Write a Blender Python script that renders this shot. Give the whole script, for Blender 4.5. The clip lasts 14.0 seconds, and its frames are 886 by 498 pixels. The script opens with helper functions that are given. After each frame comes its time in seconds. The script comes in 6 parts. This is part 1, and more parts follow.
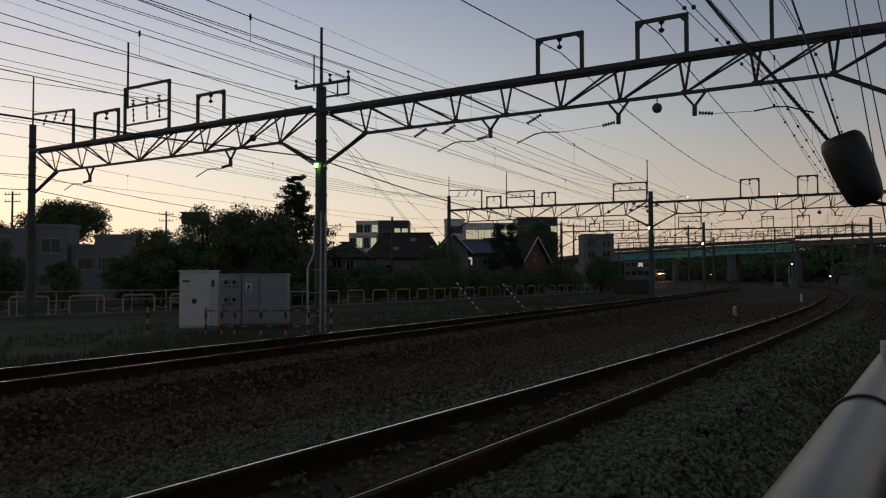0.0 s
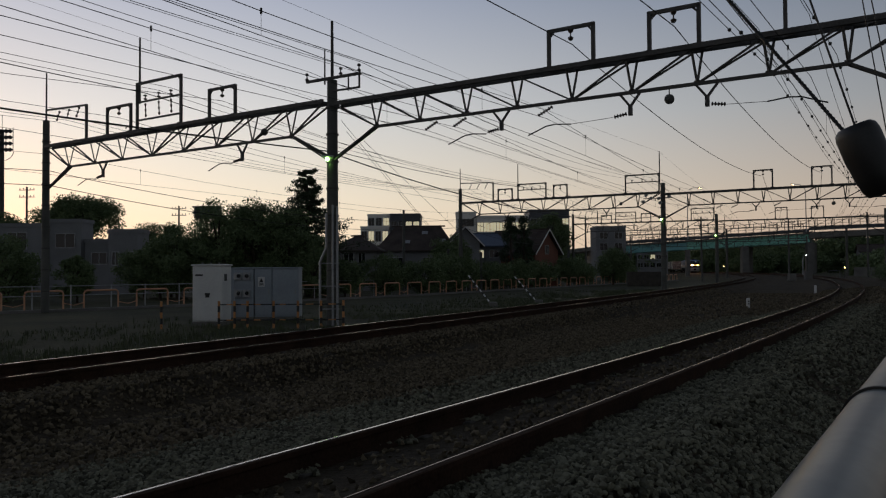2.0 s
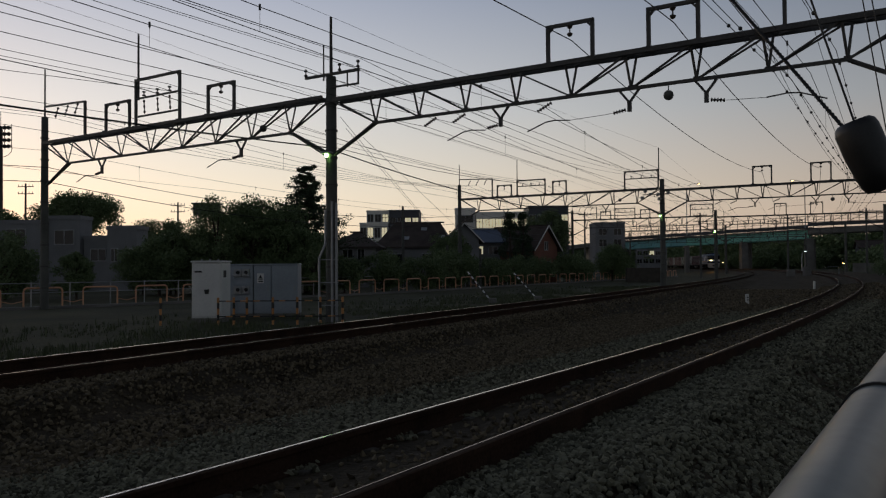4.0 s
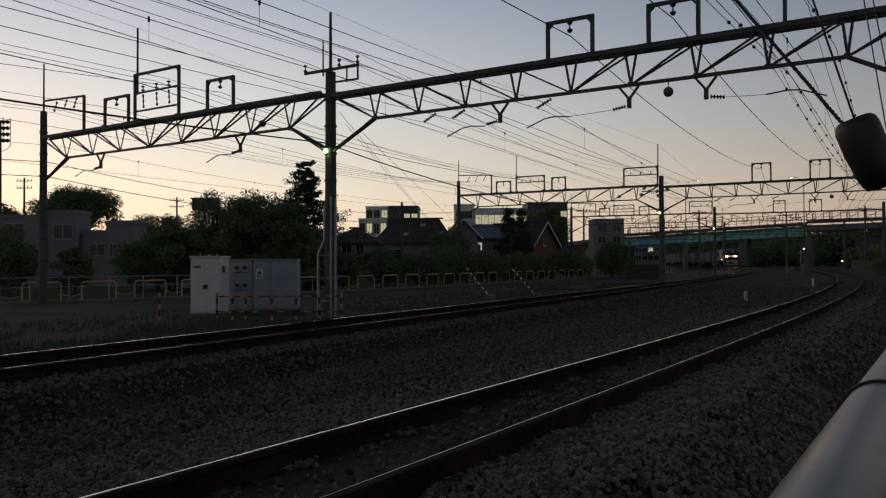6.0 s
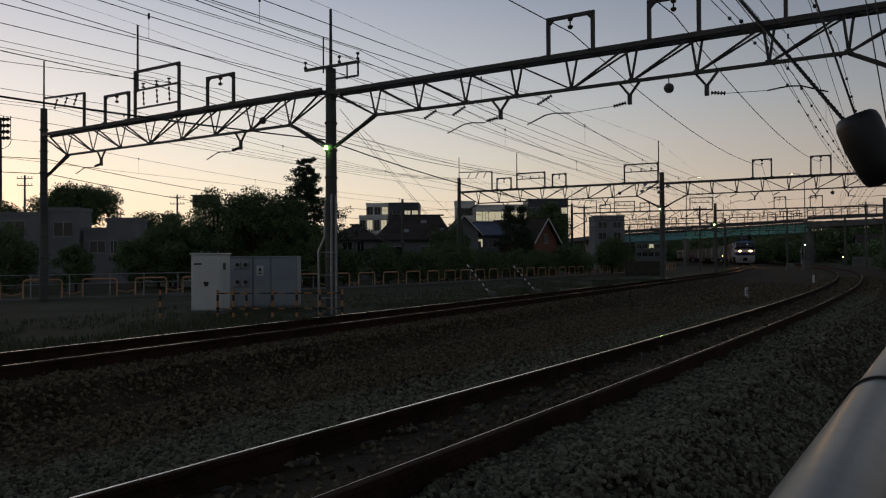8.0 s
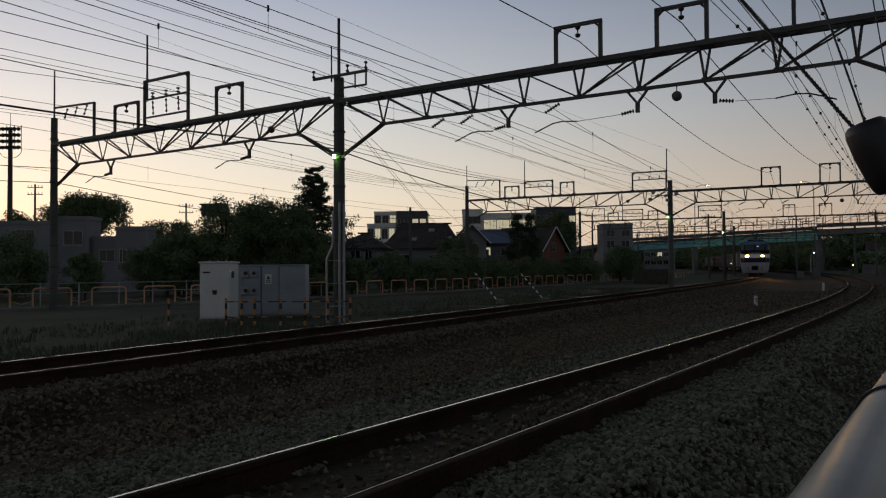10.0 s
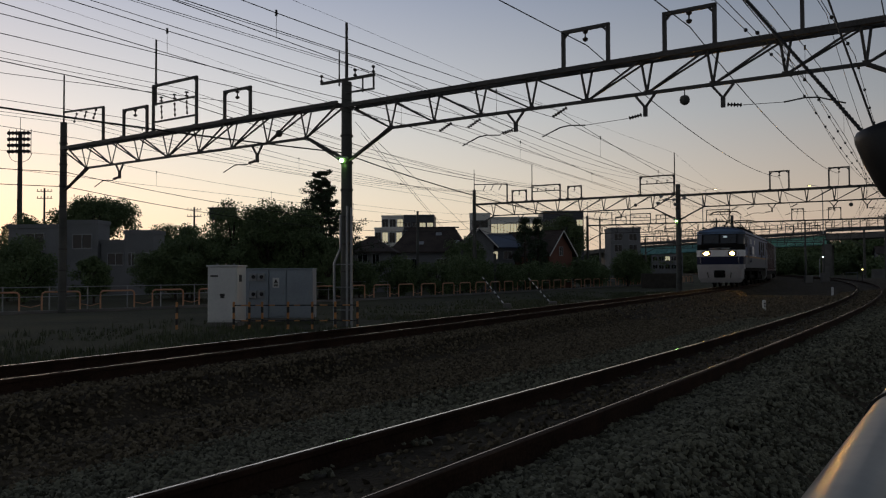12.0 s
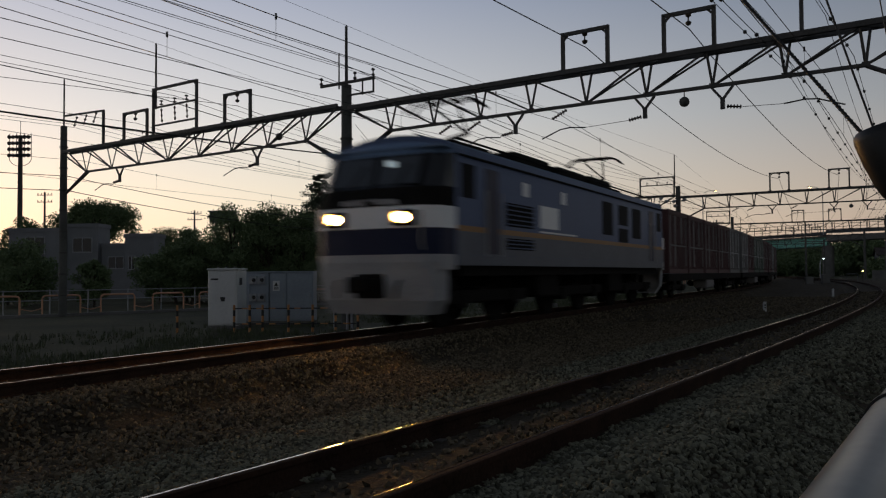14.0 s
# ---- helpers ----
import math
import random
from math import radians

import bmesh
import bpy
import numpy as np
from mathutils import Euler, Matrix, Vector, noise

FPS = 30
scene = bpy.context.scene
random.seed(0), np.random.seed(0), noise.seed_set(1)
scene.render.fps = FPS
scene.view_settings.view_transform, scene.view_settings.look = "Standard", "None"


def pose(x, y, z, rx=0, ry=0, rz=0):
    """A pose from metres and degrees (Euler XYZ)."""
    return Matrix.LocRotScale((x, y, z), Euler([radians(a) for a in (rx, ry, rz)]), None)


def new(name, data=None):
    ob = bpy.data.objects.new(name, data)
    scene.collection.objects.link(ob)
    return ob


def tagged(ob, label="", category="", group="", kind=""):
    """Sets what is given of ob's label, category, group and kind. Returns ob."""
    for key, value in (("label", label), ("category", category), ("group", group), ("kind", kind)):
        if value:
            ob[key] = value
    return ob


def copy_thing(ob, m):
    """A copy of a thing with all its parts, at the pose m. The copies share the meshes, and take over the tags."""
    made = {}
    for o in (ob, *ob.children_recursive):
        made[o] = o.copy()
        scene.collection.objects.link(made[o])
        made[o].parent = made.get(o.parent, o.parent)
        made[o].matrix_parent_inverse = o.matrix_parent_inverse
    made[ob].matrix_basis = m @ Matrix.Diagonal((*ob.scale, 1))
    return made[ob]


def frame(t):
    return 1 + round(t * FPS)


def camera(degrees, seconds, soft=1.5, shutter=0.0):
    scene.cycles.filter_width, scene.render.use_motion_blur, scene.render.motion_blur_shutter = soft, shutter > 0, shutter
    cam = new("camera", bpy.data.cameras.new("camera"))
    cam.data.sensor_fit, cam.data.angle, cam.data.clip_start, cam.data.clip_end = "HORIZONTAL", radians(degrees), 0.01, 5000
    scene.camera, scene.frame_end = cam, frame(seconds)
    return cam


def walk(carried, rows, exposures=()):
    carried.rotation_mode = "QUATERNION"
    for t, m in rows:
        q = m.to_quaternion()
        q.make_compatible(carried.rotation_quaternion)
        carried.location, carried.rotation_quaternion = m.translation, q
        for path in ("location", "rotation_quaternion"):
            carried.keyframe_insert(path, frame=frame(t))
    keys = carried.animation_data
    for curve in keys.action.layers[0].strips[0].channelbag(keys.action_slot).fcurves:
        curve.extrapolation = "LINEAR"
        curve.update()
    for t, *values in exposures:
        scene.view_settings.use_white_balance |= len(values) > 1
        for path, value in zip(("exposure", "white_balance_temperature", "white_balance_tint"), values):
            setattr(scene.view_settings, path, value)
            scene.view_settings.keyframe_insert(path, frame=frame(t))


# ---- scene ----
SECONDS = 14.0
cam = camera(58.44, SECONDS, soft=1.2, shutter=0.6)
EYE = (0.0, 0.0, 1.005)
# seconds, turn to the right, tilt up, lean (degrees), sway across the track (metres)
HEADING = [
    (0.0, -0.000, 2.054, -0.125, 0.0024),
    (0.5, -0.229, 1.921, -0.192, 0.0029),
    (1.0, -0.357, 1.564, -0.288, 0.0034),
    (1.5, -0.633, 1.469, -0.393, 0.0021),
    (2.0, -0.839, 1.548, -0.374, 0.0008),
    (2.5, -0.792, 1.492, -0.288, 0.0016),
    (3.0, -0.844, 1.349, -0.390, 0.0024),
    (5.5, -0.659, 1.210, -0.347, -0.0047),
    (6.0, -0.705, 0.991, -0.220, -0.0040),
    (6.5, -0.987, 0.734, -0.275, -0.0033),
    (7.0, -0.929, 0.725, -0.222, -0.0046),
    (7.5, -0.870, 0.598, -0.435, -0.0060),
    (8.0, -0.745, 0.758, -0.303, -0.0056),
    (10.5, -1.504, 1.485, -0.344, -0.0066),
    (11.0, -1.669, 1.578, -0.335, -0.0060),
    (11.5, -1.786, 1.579, -0.326, -0.0053),
    (12.0, -1.837, 1.647, -0.269, -0.0063),
    (12.5, -1.841, 1.732, -0.384, -0.0067),
    (13.0, -1.853, 1.793, -0.395, -0.0060),
    (13.5, -1.935, 1.792, -0.464, -0.0046),
    (14.0, -1.858, 1.831, -0.443, -0.0031),
]


def aim(turn, tilt, lean, sway):
    return pose(EYE[0] + sway * math.cos(0.5618), EYE[1] - sway * math.sin(0.5618), EYE[2], 90 + tilt, 0, -turn) @ pose(0, 0, 0, 0, 0, lean)


walk(cam, [(t, aim(a, b, c, d)) for t, a, b, c, d in HEADING], exposures=[(0.0, 0.0), (14.0, 0.0)])

# ---- light: dusk, the sun just set, its glow low over the town ----
GLOW_TURN = -38.0
world = bpy.data.worlds.new("dusk")
scene.world = world
world.use_nodes = True
wn, wl = world.node_tree.nodes, world.node_tree.links
sky = wn.new("ShaderNodeTexSky")
sky.sky_type = "NISHITA"
sky.sun_disc = False
sky.sun_elevation = radians(1.0)
sky.sun_rotation = radians(GLOW_TURN)
sky.altitude = 50
sky.air_density, sky.dust_density, sky.ozone_density = 1.0, 1.5, 2.0
# thin evening haze over the clear sky: pale near the horizon, grey-blue higher up, brightest where the sun went down
coord = wn.new("ShaderNodeTexCoord")
split = wn.new("ShaderNodeSeparateXYZ")
wl.new(coord.outputs["Generated"], split.inputs[0])
haze = wn.new("ShaderNodeValToRGB")
SKY_STEPS = ((0.0, (0.84, 0.68, 0.47)), (0.09, (0.76, 0.68, 0.55)), (0.19, (0.61, 0.60, 0.585)), (0.34, (0.35, 0.375, 0.465)), (0.6, (0.09, 0.105, 0.15)), (1.0, (0.04, 0.048, 0.075)))
for i, (p, c) in enumerate(SKY_STEPS):
    e = haze.color_ramp.elements[i] if i < 2 else haze.color_ramp.elements.new(p)
    e.position, e.color = p, (*c, 1)
wl.new(split.outputs["Z"], haze.inputs["Fac"])
toward = wn.new("ShaderNodeVectorMath")
toward.operation = "DOT_PRODUCT"
toward.inputs[1].default_value = (math.sin(radians(GLOW_TURN)), math.cos(radians(GLOW_TURN)), 0.0)
wl.new(coord.outputs["Generated"], toward.inputs[0])
fall = wn.new("ShaderNodeMapRange")
fall.inputs["From Min"].default_value, fall.inputs["From Max"].default_value = -1.0, 1.0
wl.new(toward.outputs["Value"], fall.inputs["Value"])
curve = wn.new("ShaderNodeMath")
curve.operation = "POWER"
curve.inputs[1].default_value = 3.0
wl.new(fall.outputs["Result"], curve.inputs[0])
gain = wn.new("ShaderNodeMath")
gain.operation = "MULTIPLY_ADD"
gain.inputs[1].default_value, gain.inputs[2].default_value = 0.98, 0.2
wl.new(curve.outputs[0], gain.inputs[0])
lit = wn.new("ShaderNodeVectorMath")
lit.operation = "SCALE"
# the eastern half, away from the glow, is cool and blue-grey
east = wn.new("ShaderNodeMix")
east.data_type = "RGBA"
cool = wn.new("ShaderNodeValToRGB")
for i, (p, c) in enumerate(((0.0, (0.82, 0.83, 0.88)), (0.35, (0.71, 0.74, 0.82)), (1.0, (0.05, 0.058, 0.085)))):
    e = cool.color_ramp.elements[i] if i < 2 else cool.color_ramp.elements.new(p)
    e.position, e.color = p, (*c, 1)
wl.new(split.outputs["Z"], cool.inputs["Fac"])
westward = wn.new("ShaderNodeMapRange")
westward.inputs["From Min"].default_value, westward.inputs["From Max"].default_value = -0.3, 0.3
wl.new(toward.outputs["Value"], westward.inputs["Value"])
wl.new(westward.outputs["Result"], east.inputs[0])
wl.new(cool.outputs["Color"], east.inputs[6])
# rosier low down, away from the brightest part
rose = wn.new("ShaderNodeValToRGB")
for i, (p, c) in enumerate(((0.0, (1.0, 0.72, 0.55)), (0.09, (0.80, 0.66, 0.555)), (0.19, (0.545, 0.55, 0.57)), (0.34, (0.272, 0.325, 0.435)), (1.0, (0.04, 0.048, 0.075)))):
    e = rose.color_ramp.elements[i] if i < 2 else rose.color_ramp.elements.new(p)
    e.position, e.color = p, (*c, 1)
wl.new(split.outputs["Z"], rose.inputs["Fac"])
blush = wn.new("ShaderNodeMapRange")
blush.inputs["From Min"].default_value, blush.inputs["From Max"].default_value = 0.42, 0.95
wl.new(toward.outputs["Value"], blush.inputs["Value"])
west = wn.new("ShaderNodeMix")
west.data_type = "RGBA"
wl.new(blush.outputs["Result"], west.inputs[0])
wl.new(rose.outputs["Color"], west.inputs[6])
wl.new(haze.outputs["Color"], west.inputs[7])
wl.new(west.outputs[2], east.inputs[7])
wl.new(east.outputs[2], lit.inputs[0])
wl.new(gain.outputs[0], lit.inputs["Scale"])
clear = wn.new("ShaderNodeVectorMath")
clear.operation = "MULTIPLY_ADD"
clear.inputs[1].default_value = (0.05, 0.05, 0.05)
wl.new(sky.outputs["Color"], clear.inputs[0])
wl.new(lit.outputs["Vector"], clear.inputs[2])
back = wn["Background"]
back.inputs["Strength"].default_value = 1.0
wl.new(clear.outputs["Vector"], back.inputs["Color"])

# ---- mesh helpers ----
class Shape:
    """Vertices and faces gathered piece by piece, then made into one mesh."""

    def __init__(self):
        self.v, self.f = [], []

    def add(self, verts, faces, m=None):
        n = len(self.v)
        self.v += [tuple(m @ Vector(p)) for p in verts] if m else [tuple(p) for p in verts]
        self.f += [tuple(n + i for i in q) for q in faces]
        return self

    def box(self, x0, x1, y0, y1, z0, z1, c=0.0, m=None):
        if c <= 0:
            vs = [(x, y, z) for x in (x0, x1) for y in (y0, y1) for z in (z0, z1)]
            fs = [(0, 1, 3, 2), (4, 6, 7, 5), (0, 4, 5, 1), (2, 3, 7, 6), (0, 2, 6, 4), (1, 5, 7, 3)]
            return self.add(vs, fs, m)
        # a box with its edges cut at 45 degrees
        vs, at = [], {}
        for i, (xa, sx) in enumerate(((x0, 1), (x1, -1))):
            for j, (ya, sy) in enumerate(((y0, 1), (y1, -1))):
                for k, (za, sz) in enumerate(((z0, 1), (z1, -1))):
                    for ax in range(3):
                        p = [xa + sx * c, ya + sy * c, za + sz * c]
                        p[ax] = (xa, ya, za)[ax]
                        at[i, j, k, ax] = len(vs)
                        vs.append(p)
        fs = []
        for s in (0, 1):
            fs.append([at[s, a, b, 0] for a, b in ((0, 0), (0, 1), (1, 1), (1, 0))])
            fs.append([at[a, s, b, 1] for a, b in ((0, 0), (0, 1), (1, 1), (1, 0))])
            fs.append([at[a, b, s, 2] for a, b in ((0, 0), (0, 1), (1, 1), (1, 0))])
        for a in (0, 1):
            for b in (0, 1):
                fs.append([at[0, a, b, 1], at[1, a, b, 1], at[1, a, b, 2], at[0, a, b, 2]])
                fs.append([at[a, 0, b, 0], at[a, 1, b, 0], at[a, 1, b, 2], at[a, 0, b, 2]])
                fs.append([at[a, b, 0, 0], at[a, b, 1, 0], at[a, b, 1, 1], at[a, b, 0, 1]])
                for d in (0, 1):
                    fs.append([at[a, b, d, 0], at[a, b, d, 1], at[a, b, d, 2]])
        return self.add(vs, fs, m)

    def bar(self, p, q, w, h, c=0.0):
        p, q = Vector(p), Vector(q)
        d = q - p
        m = Matrix.Translation(p) @ d.to_track_quat("Y", "Z").to_matrix().to_4x4()
        return self.box(-w / 2, w / 2, 0, d.length, -h / 2, h / 2, c, m)

    def angle(self, p, q, w, t=0.008):
        """A rolled steel angle from p to q."""
        p, q = Vector(p), Vector(q)
        d = q - p
        m = Matrix.Translation(p) @ d.to_track_quat("Y", "Z").to_matrix().to_4x4()
        self.box(-w / 2, w / 2, 0, d.length, 0, t, 0, m)
        return self.box(-w / 2, -w / 2 + t, 0, d.length, -w, 0, 0, m)

    def tube(self, pts, r, n=6, cap=True):
        pts = [Vector(p) for p in pts]
        rings = []
        for i, p in enumerate(pts):
            d = (pts[min(i + 1, len(pts) - 1)] - pts[max(i - 1, 0)]).normalized()
            a = d.cross(Vector((0, 0, 1)) if abs(d.z) < 0.9 else Vector((1, 0, 0))).normalized()
            b = a.cross(d)
            rr = r[i] if isinstance(r, (list, tuple)) else r
            rings.append([p + (a * math.cos(2 * math.pi * k / n) + b * math.sin(2 * math.pi * k / n)) * rr for k in range(n)])
        vs = [v for ring in rings for v in ring]
        fs = [(i * n + k, i * n + (k + 1) % n, (i + 1) * n + (k + 1) % n, (i + 1) * n + k) for i in range(len(pts) - 1) for k in range(n)]
        if cap:
            fs += [tuple(range(n))[::-1], tuple((len(pts) - 1) * n + k for k in range(n))]
        return self.add(vs, fs)

    def loft(self, rings, cap=True):
        n = len(rings[0])
        vs = [v for ring in rings for v in ring]
        fs = [(i * n + k, i * n + (k + 1) % n, (i + 1) * n + (k + 1) % n, (i + 1) * n + k) for i in range(len(rings) - 1) for k in range(n)]
        if cap:
            fs += [tuple(range(n))[::-1], tuple((len(rings) - 1) * n + k for k in range(n))]
        return self.add(vs, fs)

    def ball(self, c, r, n=8, squash=1.0):
        rings = [[(c[0] + r * math.sin(a) * math.cos(2 * math.pi * k / n), c[1] + r * math.sin(a) * math.sin(2 * math.pi * k / n), c[2] + r * squash * math.cos(a)) for k in range(n)]
                 for a in [math.pi * (i + 0.02) / (n // 2 + 0.04) for i in range(n // 2 + 1)]]
        return self.loft(rings)

    def discs(self, p, q, count, r, core):
        """A string of insulator discs from p to q."""
        p, q = Vector(p), Vector(q)
        pts, rad = [], []
        for i in range(count):
            for s, rr in ((0.1, core), (0.3, r), (0.55, r * 0.8), (0.7, core)):
                pts.append(p.lerp(q, (i + s) / count))
                rad.append(rr)
        return self.tube(pts, rad, 8)


def mesh_of(name, shape, material, smooth=False):
    me = bpy.data.meshes.new(name)
    me.from_pydata(shape.v, [], shape.f)
    bm = bmesh.new()
    bm.from_mesh(me)
    bmesh.ops.recalc_face_normals(bm, faces=bm.faces)
    bm.to_mesh(me)
    bm.free()
    if smooth:
        me.polygons.foreach_set("use_smooth", [True] * len(me.polygons))
        me.set_sharp_from_angle(angle=radians(35))
    me.materials.append(material)
    return me


def part(name, shape, material, parent, label="", smooth=False):
    ob = new(name, mesh_of(name, shape, material, smooth))
    ob.parent = parent
    return tagged(ob, label)


def base(name, m, label, category, group="", kind=""):
    ob = new(name)
    ob.empty_display_size = 0.2
    ob.matrix_basis = m
    return tagged(ob, label, category, group, kind)


def whole(name, shape, material, label, category, group="", kind="", m=None, smooth=False):
    ob = new(name, mesh_of(name, shape, material, smooth))
    if m:
        ob.matrix_basis = m
    return tagged(ob, label, category, group, kind)


# ---- materials ----
def material(name, low, high, rough=0.7, metal=0.0, coarse=1.5, fine=40.0, bump=0.3, depth=0.01, island=0.0, spec=0.5):
    """Two tones mixed by coarse and fine noise, with relief from the fine one."""
    ma = bpy.data.materials.new(name)
    ma.use_nodes = True
    n, l = ma.node_tree.nodes, ma.node_tree.links
    b = n["Principled BSDF"]
    b.inputs["Metallic"].default_value = metal
    b.inputs["Specular IOR Level"].default_value = spec
    tc = n.new("ShaderNodeTexCoord")
    na, nb = n.new("ShaderNodeTexNoise"), n.new("ShaderNodeTexNoise")
    na.inputs["Scale"].default_value, na.inputs["Detail"].default_value = coarse, 5
    nb.inputs["Scale"].default_value, nb.inputs["Detail"].default_value = fine, 4
    for q in (na, nb):
        l.new(tc.outputs["Object"], q.inputs["Vector"])
    mixf = n.new("ShaderNodeMath")
    mixf.operation = "MULTIPLY_ADD"
    mixf.inputs[1].default_value = 0.45
    l.new(nb.outputs["Fac"], mixf.inputs[0])
    half = n.new("ShaderNodeMath")
    half.operation = "MULTIPLY"
    half.inputs[1].default_value = 0.55
    l.new(na.outputs["Fac"], half.inputs[0])
    l.new(half.outputs[0], mixf.inputs[2])
    fac = mixf.outputs[0]
    if island:
        geo = n.new("ShaderNodeNewGeometry")
        isl = n.new("ShaderNodeMath")
        isl.operation = "MULTIPLY_ADD"
        isl.inputs[1].default_value = island
        l.new(geo.outputs["Random Per Island"], isl.inputs[0])
        sc = n.new("ShaderNodeMath")
        sc.operation = "MULTIPLY"
        sc.inputs[1].default_value = 1 - island
        l.new(fac, sc.inputs[0])
        l.new(sc.outputs[0], isl.inputs[2])
        fac = isl.outputs[0]
    ramp = n.new("ShaderNodeValToRGB")
    ramp.color_ramp.elements[0].position, ramp.color_ramp.elements[1].position = (0.15, 0.85) if island else (0.36, 0.64)
    ramp.color_ramp.elements[0].color, ramp.color_ramp.elements[1].color = (*low, 1), (*high, 1)
    l.new(fac, ramp.inputs["Fac"])
    l.new(ramp.outputs["Color"], b.inputs["Base Color"])
    rr = n.new("ShaderNodeMapRange")
    rr.inputs["To Min"].default_value, rr.inputs["To Max"].default_value = max(rough - 0.12, 0.02), min(rough + 0.12, 1)
    l.new(na.outputs["Fac"], rr.inputs["Value"])
    l.new(rr.outputs["Result"], b.inputs["Roughness"])
    if bump:
        bu = n.new("ShaderNodeBump")
        bu.inputs["Strength"].default_value, bu.inputs["Distance"].default_value = bump, depth
        l.new(nb.outputs["Fac"], bu.inputs["Height"])
        l.new(bu.outputs["Normal"], b.inputs["Normal"])
    return ma


def glowing(name, colour, strength):
    ma = bpy.data.materials.new(name)
    ma.use_nodes = True
    b = ma.node_tree.nodes["Principled BSDF"]
    b.inputs["Base Color"].default_value = (*colour, 1)
    b.inputs["Emission Color"].default_value = (*colour, 1)
    b.inputs["Emission Strength"].default_value = strength
    return ma


def glass(name, tint, rough=0.05):
    ma = bpy.data.materials.new(name)
    ma.use_nodes = True
    b = ma.node_tree.nodes["Principled BSDF"]
    b.inputs["Base Color"].default_value = (*tint, 1)
    b.inputs["Roughness"].default_value = rough
    b.inputs["IOR"].default_value = 1.5
    return ma


SOIL = material("soil_and_weeds", (0.030, 0.034, 0.020), (0.084, 0.083, 0.049), 0.95, coarse=0.25, fine=9, bump=0.6, depth=0.05, spec=0.1)
BALLAST = material("old_ballast", (0.030, 0.024, 0.016), (0.080, 0.064, 0.043), 0.95, coarse=0.6, fine=28, bump=1.0, depth=0.03, spec=0.1)
STONE = material("grey_ballast_stone", (0.040, 0.039, 0.027), (0.215, 0.212, 0.152), 0.9, coarse=2, fine=60, bump=0.3, depth=0.004, island=0.75, spec=0.15)
BROWN_STONE = material("brown_ballast_stone", (0.042, 0.034, 0.022), (0.185, 0.152, 0.100), 0.9, coarse=2, fine=60, bump=0.3, depth=0.004, island=0.75, spec=0.15)
RUST = material("rusty_rail_side", (0.018, 0.010, 0.007), (0.05, 0.028, 0.019), 0.9, 0.0, coarse=3, fine=50, bump=0.3, depth=0.002, spec=0.08)
POLISHED = material("worn_rail_head", (0.34, 0.33, 0.31), (0.5, 0.49, 0.46), 0.10, 1.0, coarse=2, fine=30, bump=0.04, depth=0.001)
# darker brown copy of the polished band; its colour dims the mirrored sky
BROWN_BAND = material("dimmed_brown_running_band", (0.075, 0.042, 0.026), (0.13, 0.075, 0.048), 0.14, 1.0, coarse=2, fine=30, bump=0.04, depth=0.001)
DULL_HEAD = material("brown_rail_head", (0.035, 0.022, 0.017), (0.08, 0.055, 0.042), 0.85, 0.0, coarse=1.5, fine=30, bump=0.05, depth=0.001, spec=0.04)
SLEEPER = material("sleeper_concrete", (0.035, 0.030, 0.024), (0.085, 0.075, 0.06), 0.9, coarse=2, fine=40, bump=0.3, depth=0.004)
STEEL = material("dull_galvanised_steel", (0.05, 0.048, 0.045), (0.11, 0.105, 0.10), 0.6, 0.6, coarse=2, fine=25, bump=0.15, depth=0.003)
POLE = material("spun_concrete_pole", (0.06, 0.062, 0.056), (0.12, 0.12, 0.11), 0.85, coarse=1.2, fine=30, bump=0.2, depth=0.003)
WIRE = material("weathered_wire", (0.02, 0.02, 0.02), (0.05, 0.05, 0.045), 0.6, 0.5, coarse=1, fine=10, bump=0)
PORCELAIN = material("brown_porcelain", (0.03, 0.02, 0.015), (0.07, 0.05, 0.04), 0.3, coarse=5, fine=20, bump=0)
RUBBER = material("black_plastic", (0.008, 0.008, 0.008), (0.018, 0.018, 0.018), 0.45, coarse=4, fine=60, bump=0.1, depth=0.001)

# ---- the lines: two curved tracks ----
STEP = 0.5
ALONG = np.arange(-70, 470, STEP)
KNOTS = [-70, 0, 20, 40, 60, 85, 120, 160, 220, 470]


def centre_line(offset, turn, bends):
    """x, y and heading along a track; bends is its curvature at KNOTS."""
    k = np.interp(ALONG, KNOTS, bends)
    th = -np.concatenate([[0], np.cumsum((k[1:] + k[:-1]) / 2 * STEP)])
    i0 = int(np.argmin(abs(ALONG)))
    th += turn - th[i0]
    tm = (th[1:] + th[:-1]) / 2
    x = np.concatenate([[0], np.cumsum(np.sin(tm) * STEP)])
    y = np.concatenate([[0], np.cumsum(np.cos(tm) * STEP)])
    return x - x[i0] - offset * math.cos(turn), y - y[i0] + offset * math.sin(turn), th


LINE_A = centre_line(2.7474, 0.5618, [0.0007, 0.00063, 0.0024, 0.00291, 0.00225, 0.00204, 0.0017, 0.00135, 0.0013, 0.0015])
LINE_B = centre_line(8.2665, 0.4751, [0.00062, 0.00039, 0.00009, 0.00101, 0.00161, 0.00181, 0.00173, 0.00152, 0.00142, 0.00151])
Z_A, CANT_A, Z_B = 0.0, 0.093, -0.048


def at(line, s, right=0.0, z=0.0):
    x, y, th = (float(np.interp(s, ALONG, c)) for c in line)
    return Vector((x + right * math.cos(th), y - right * math.sin(th), z))


def heading(line, s):
    return float(np.interp(s, ALONG, line[2]))


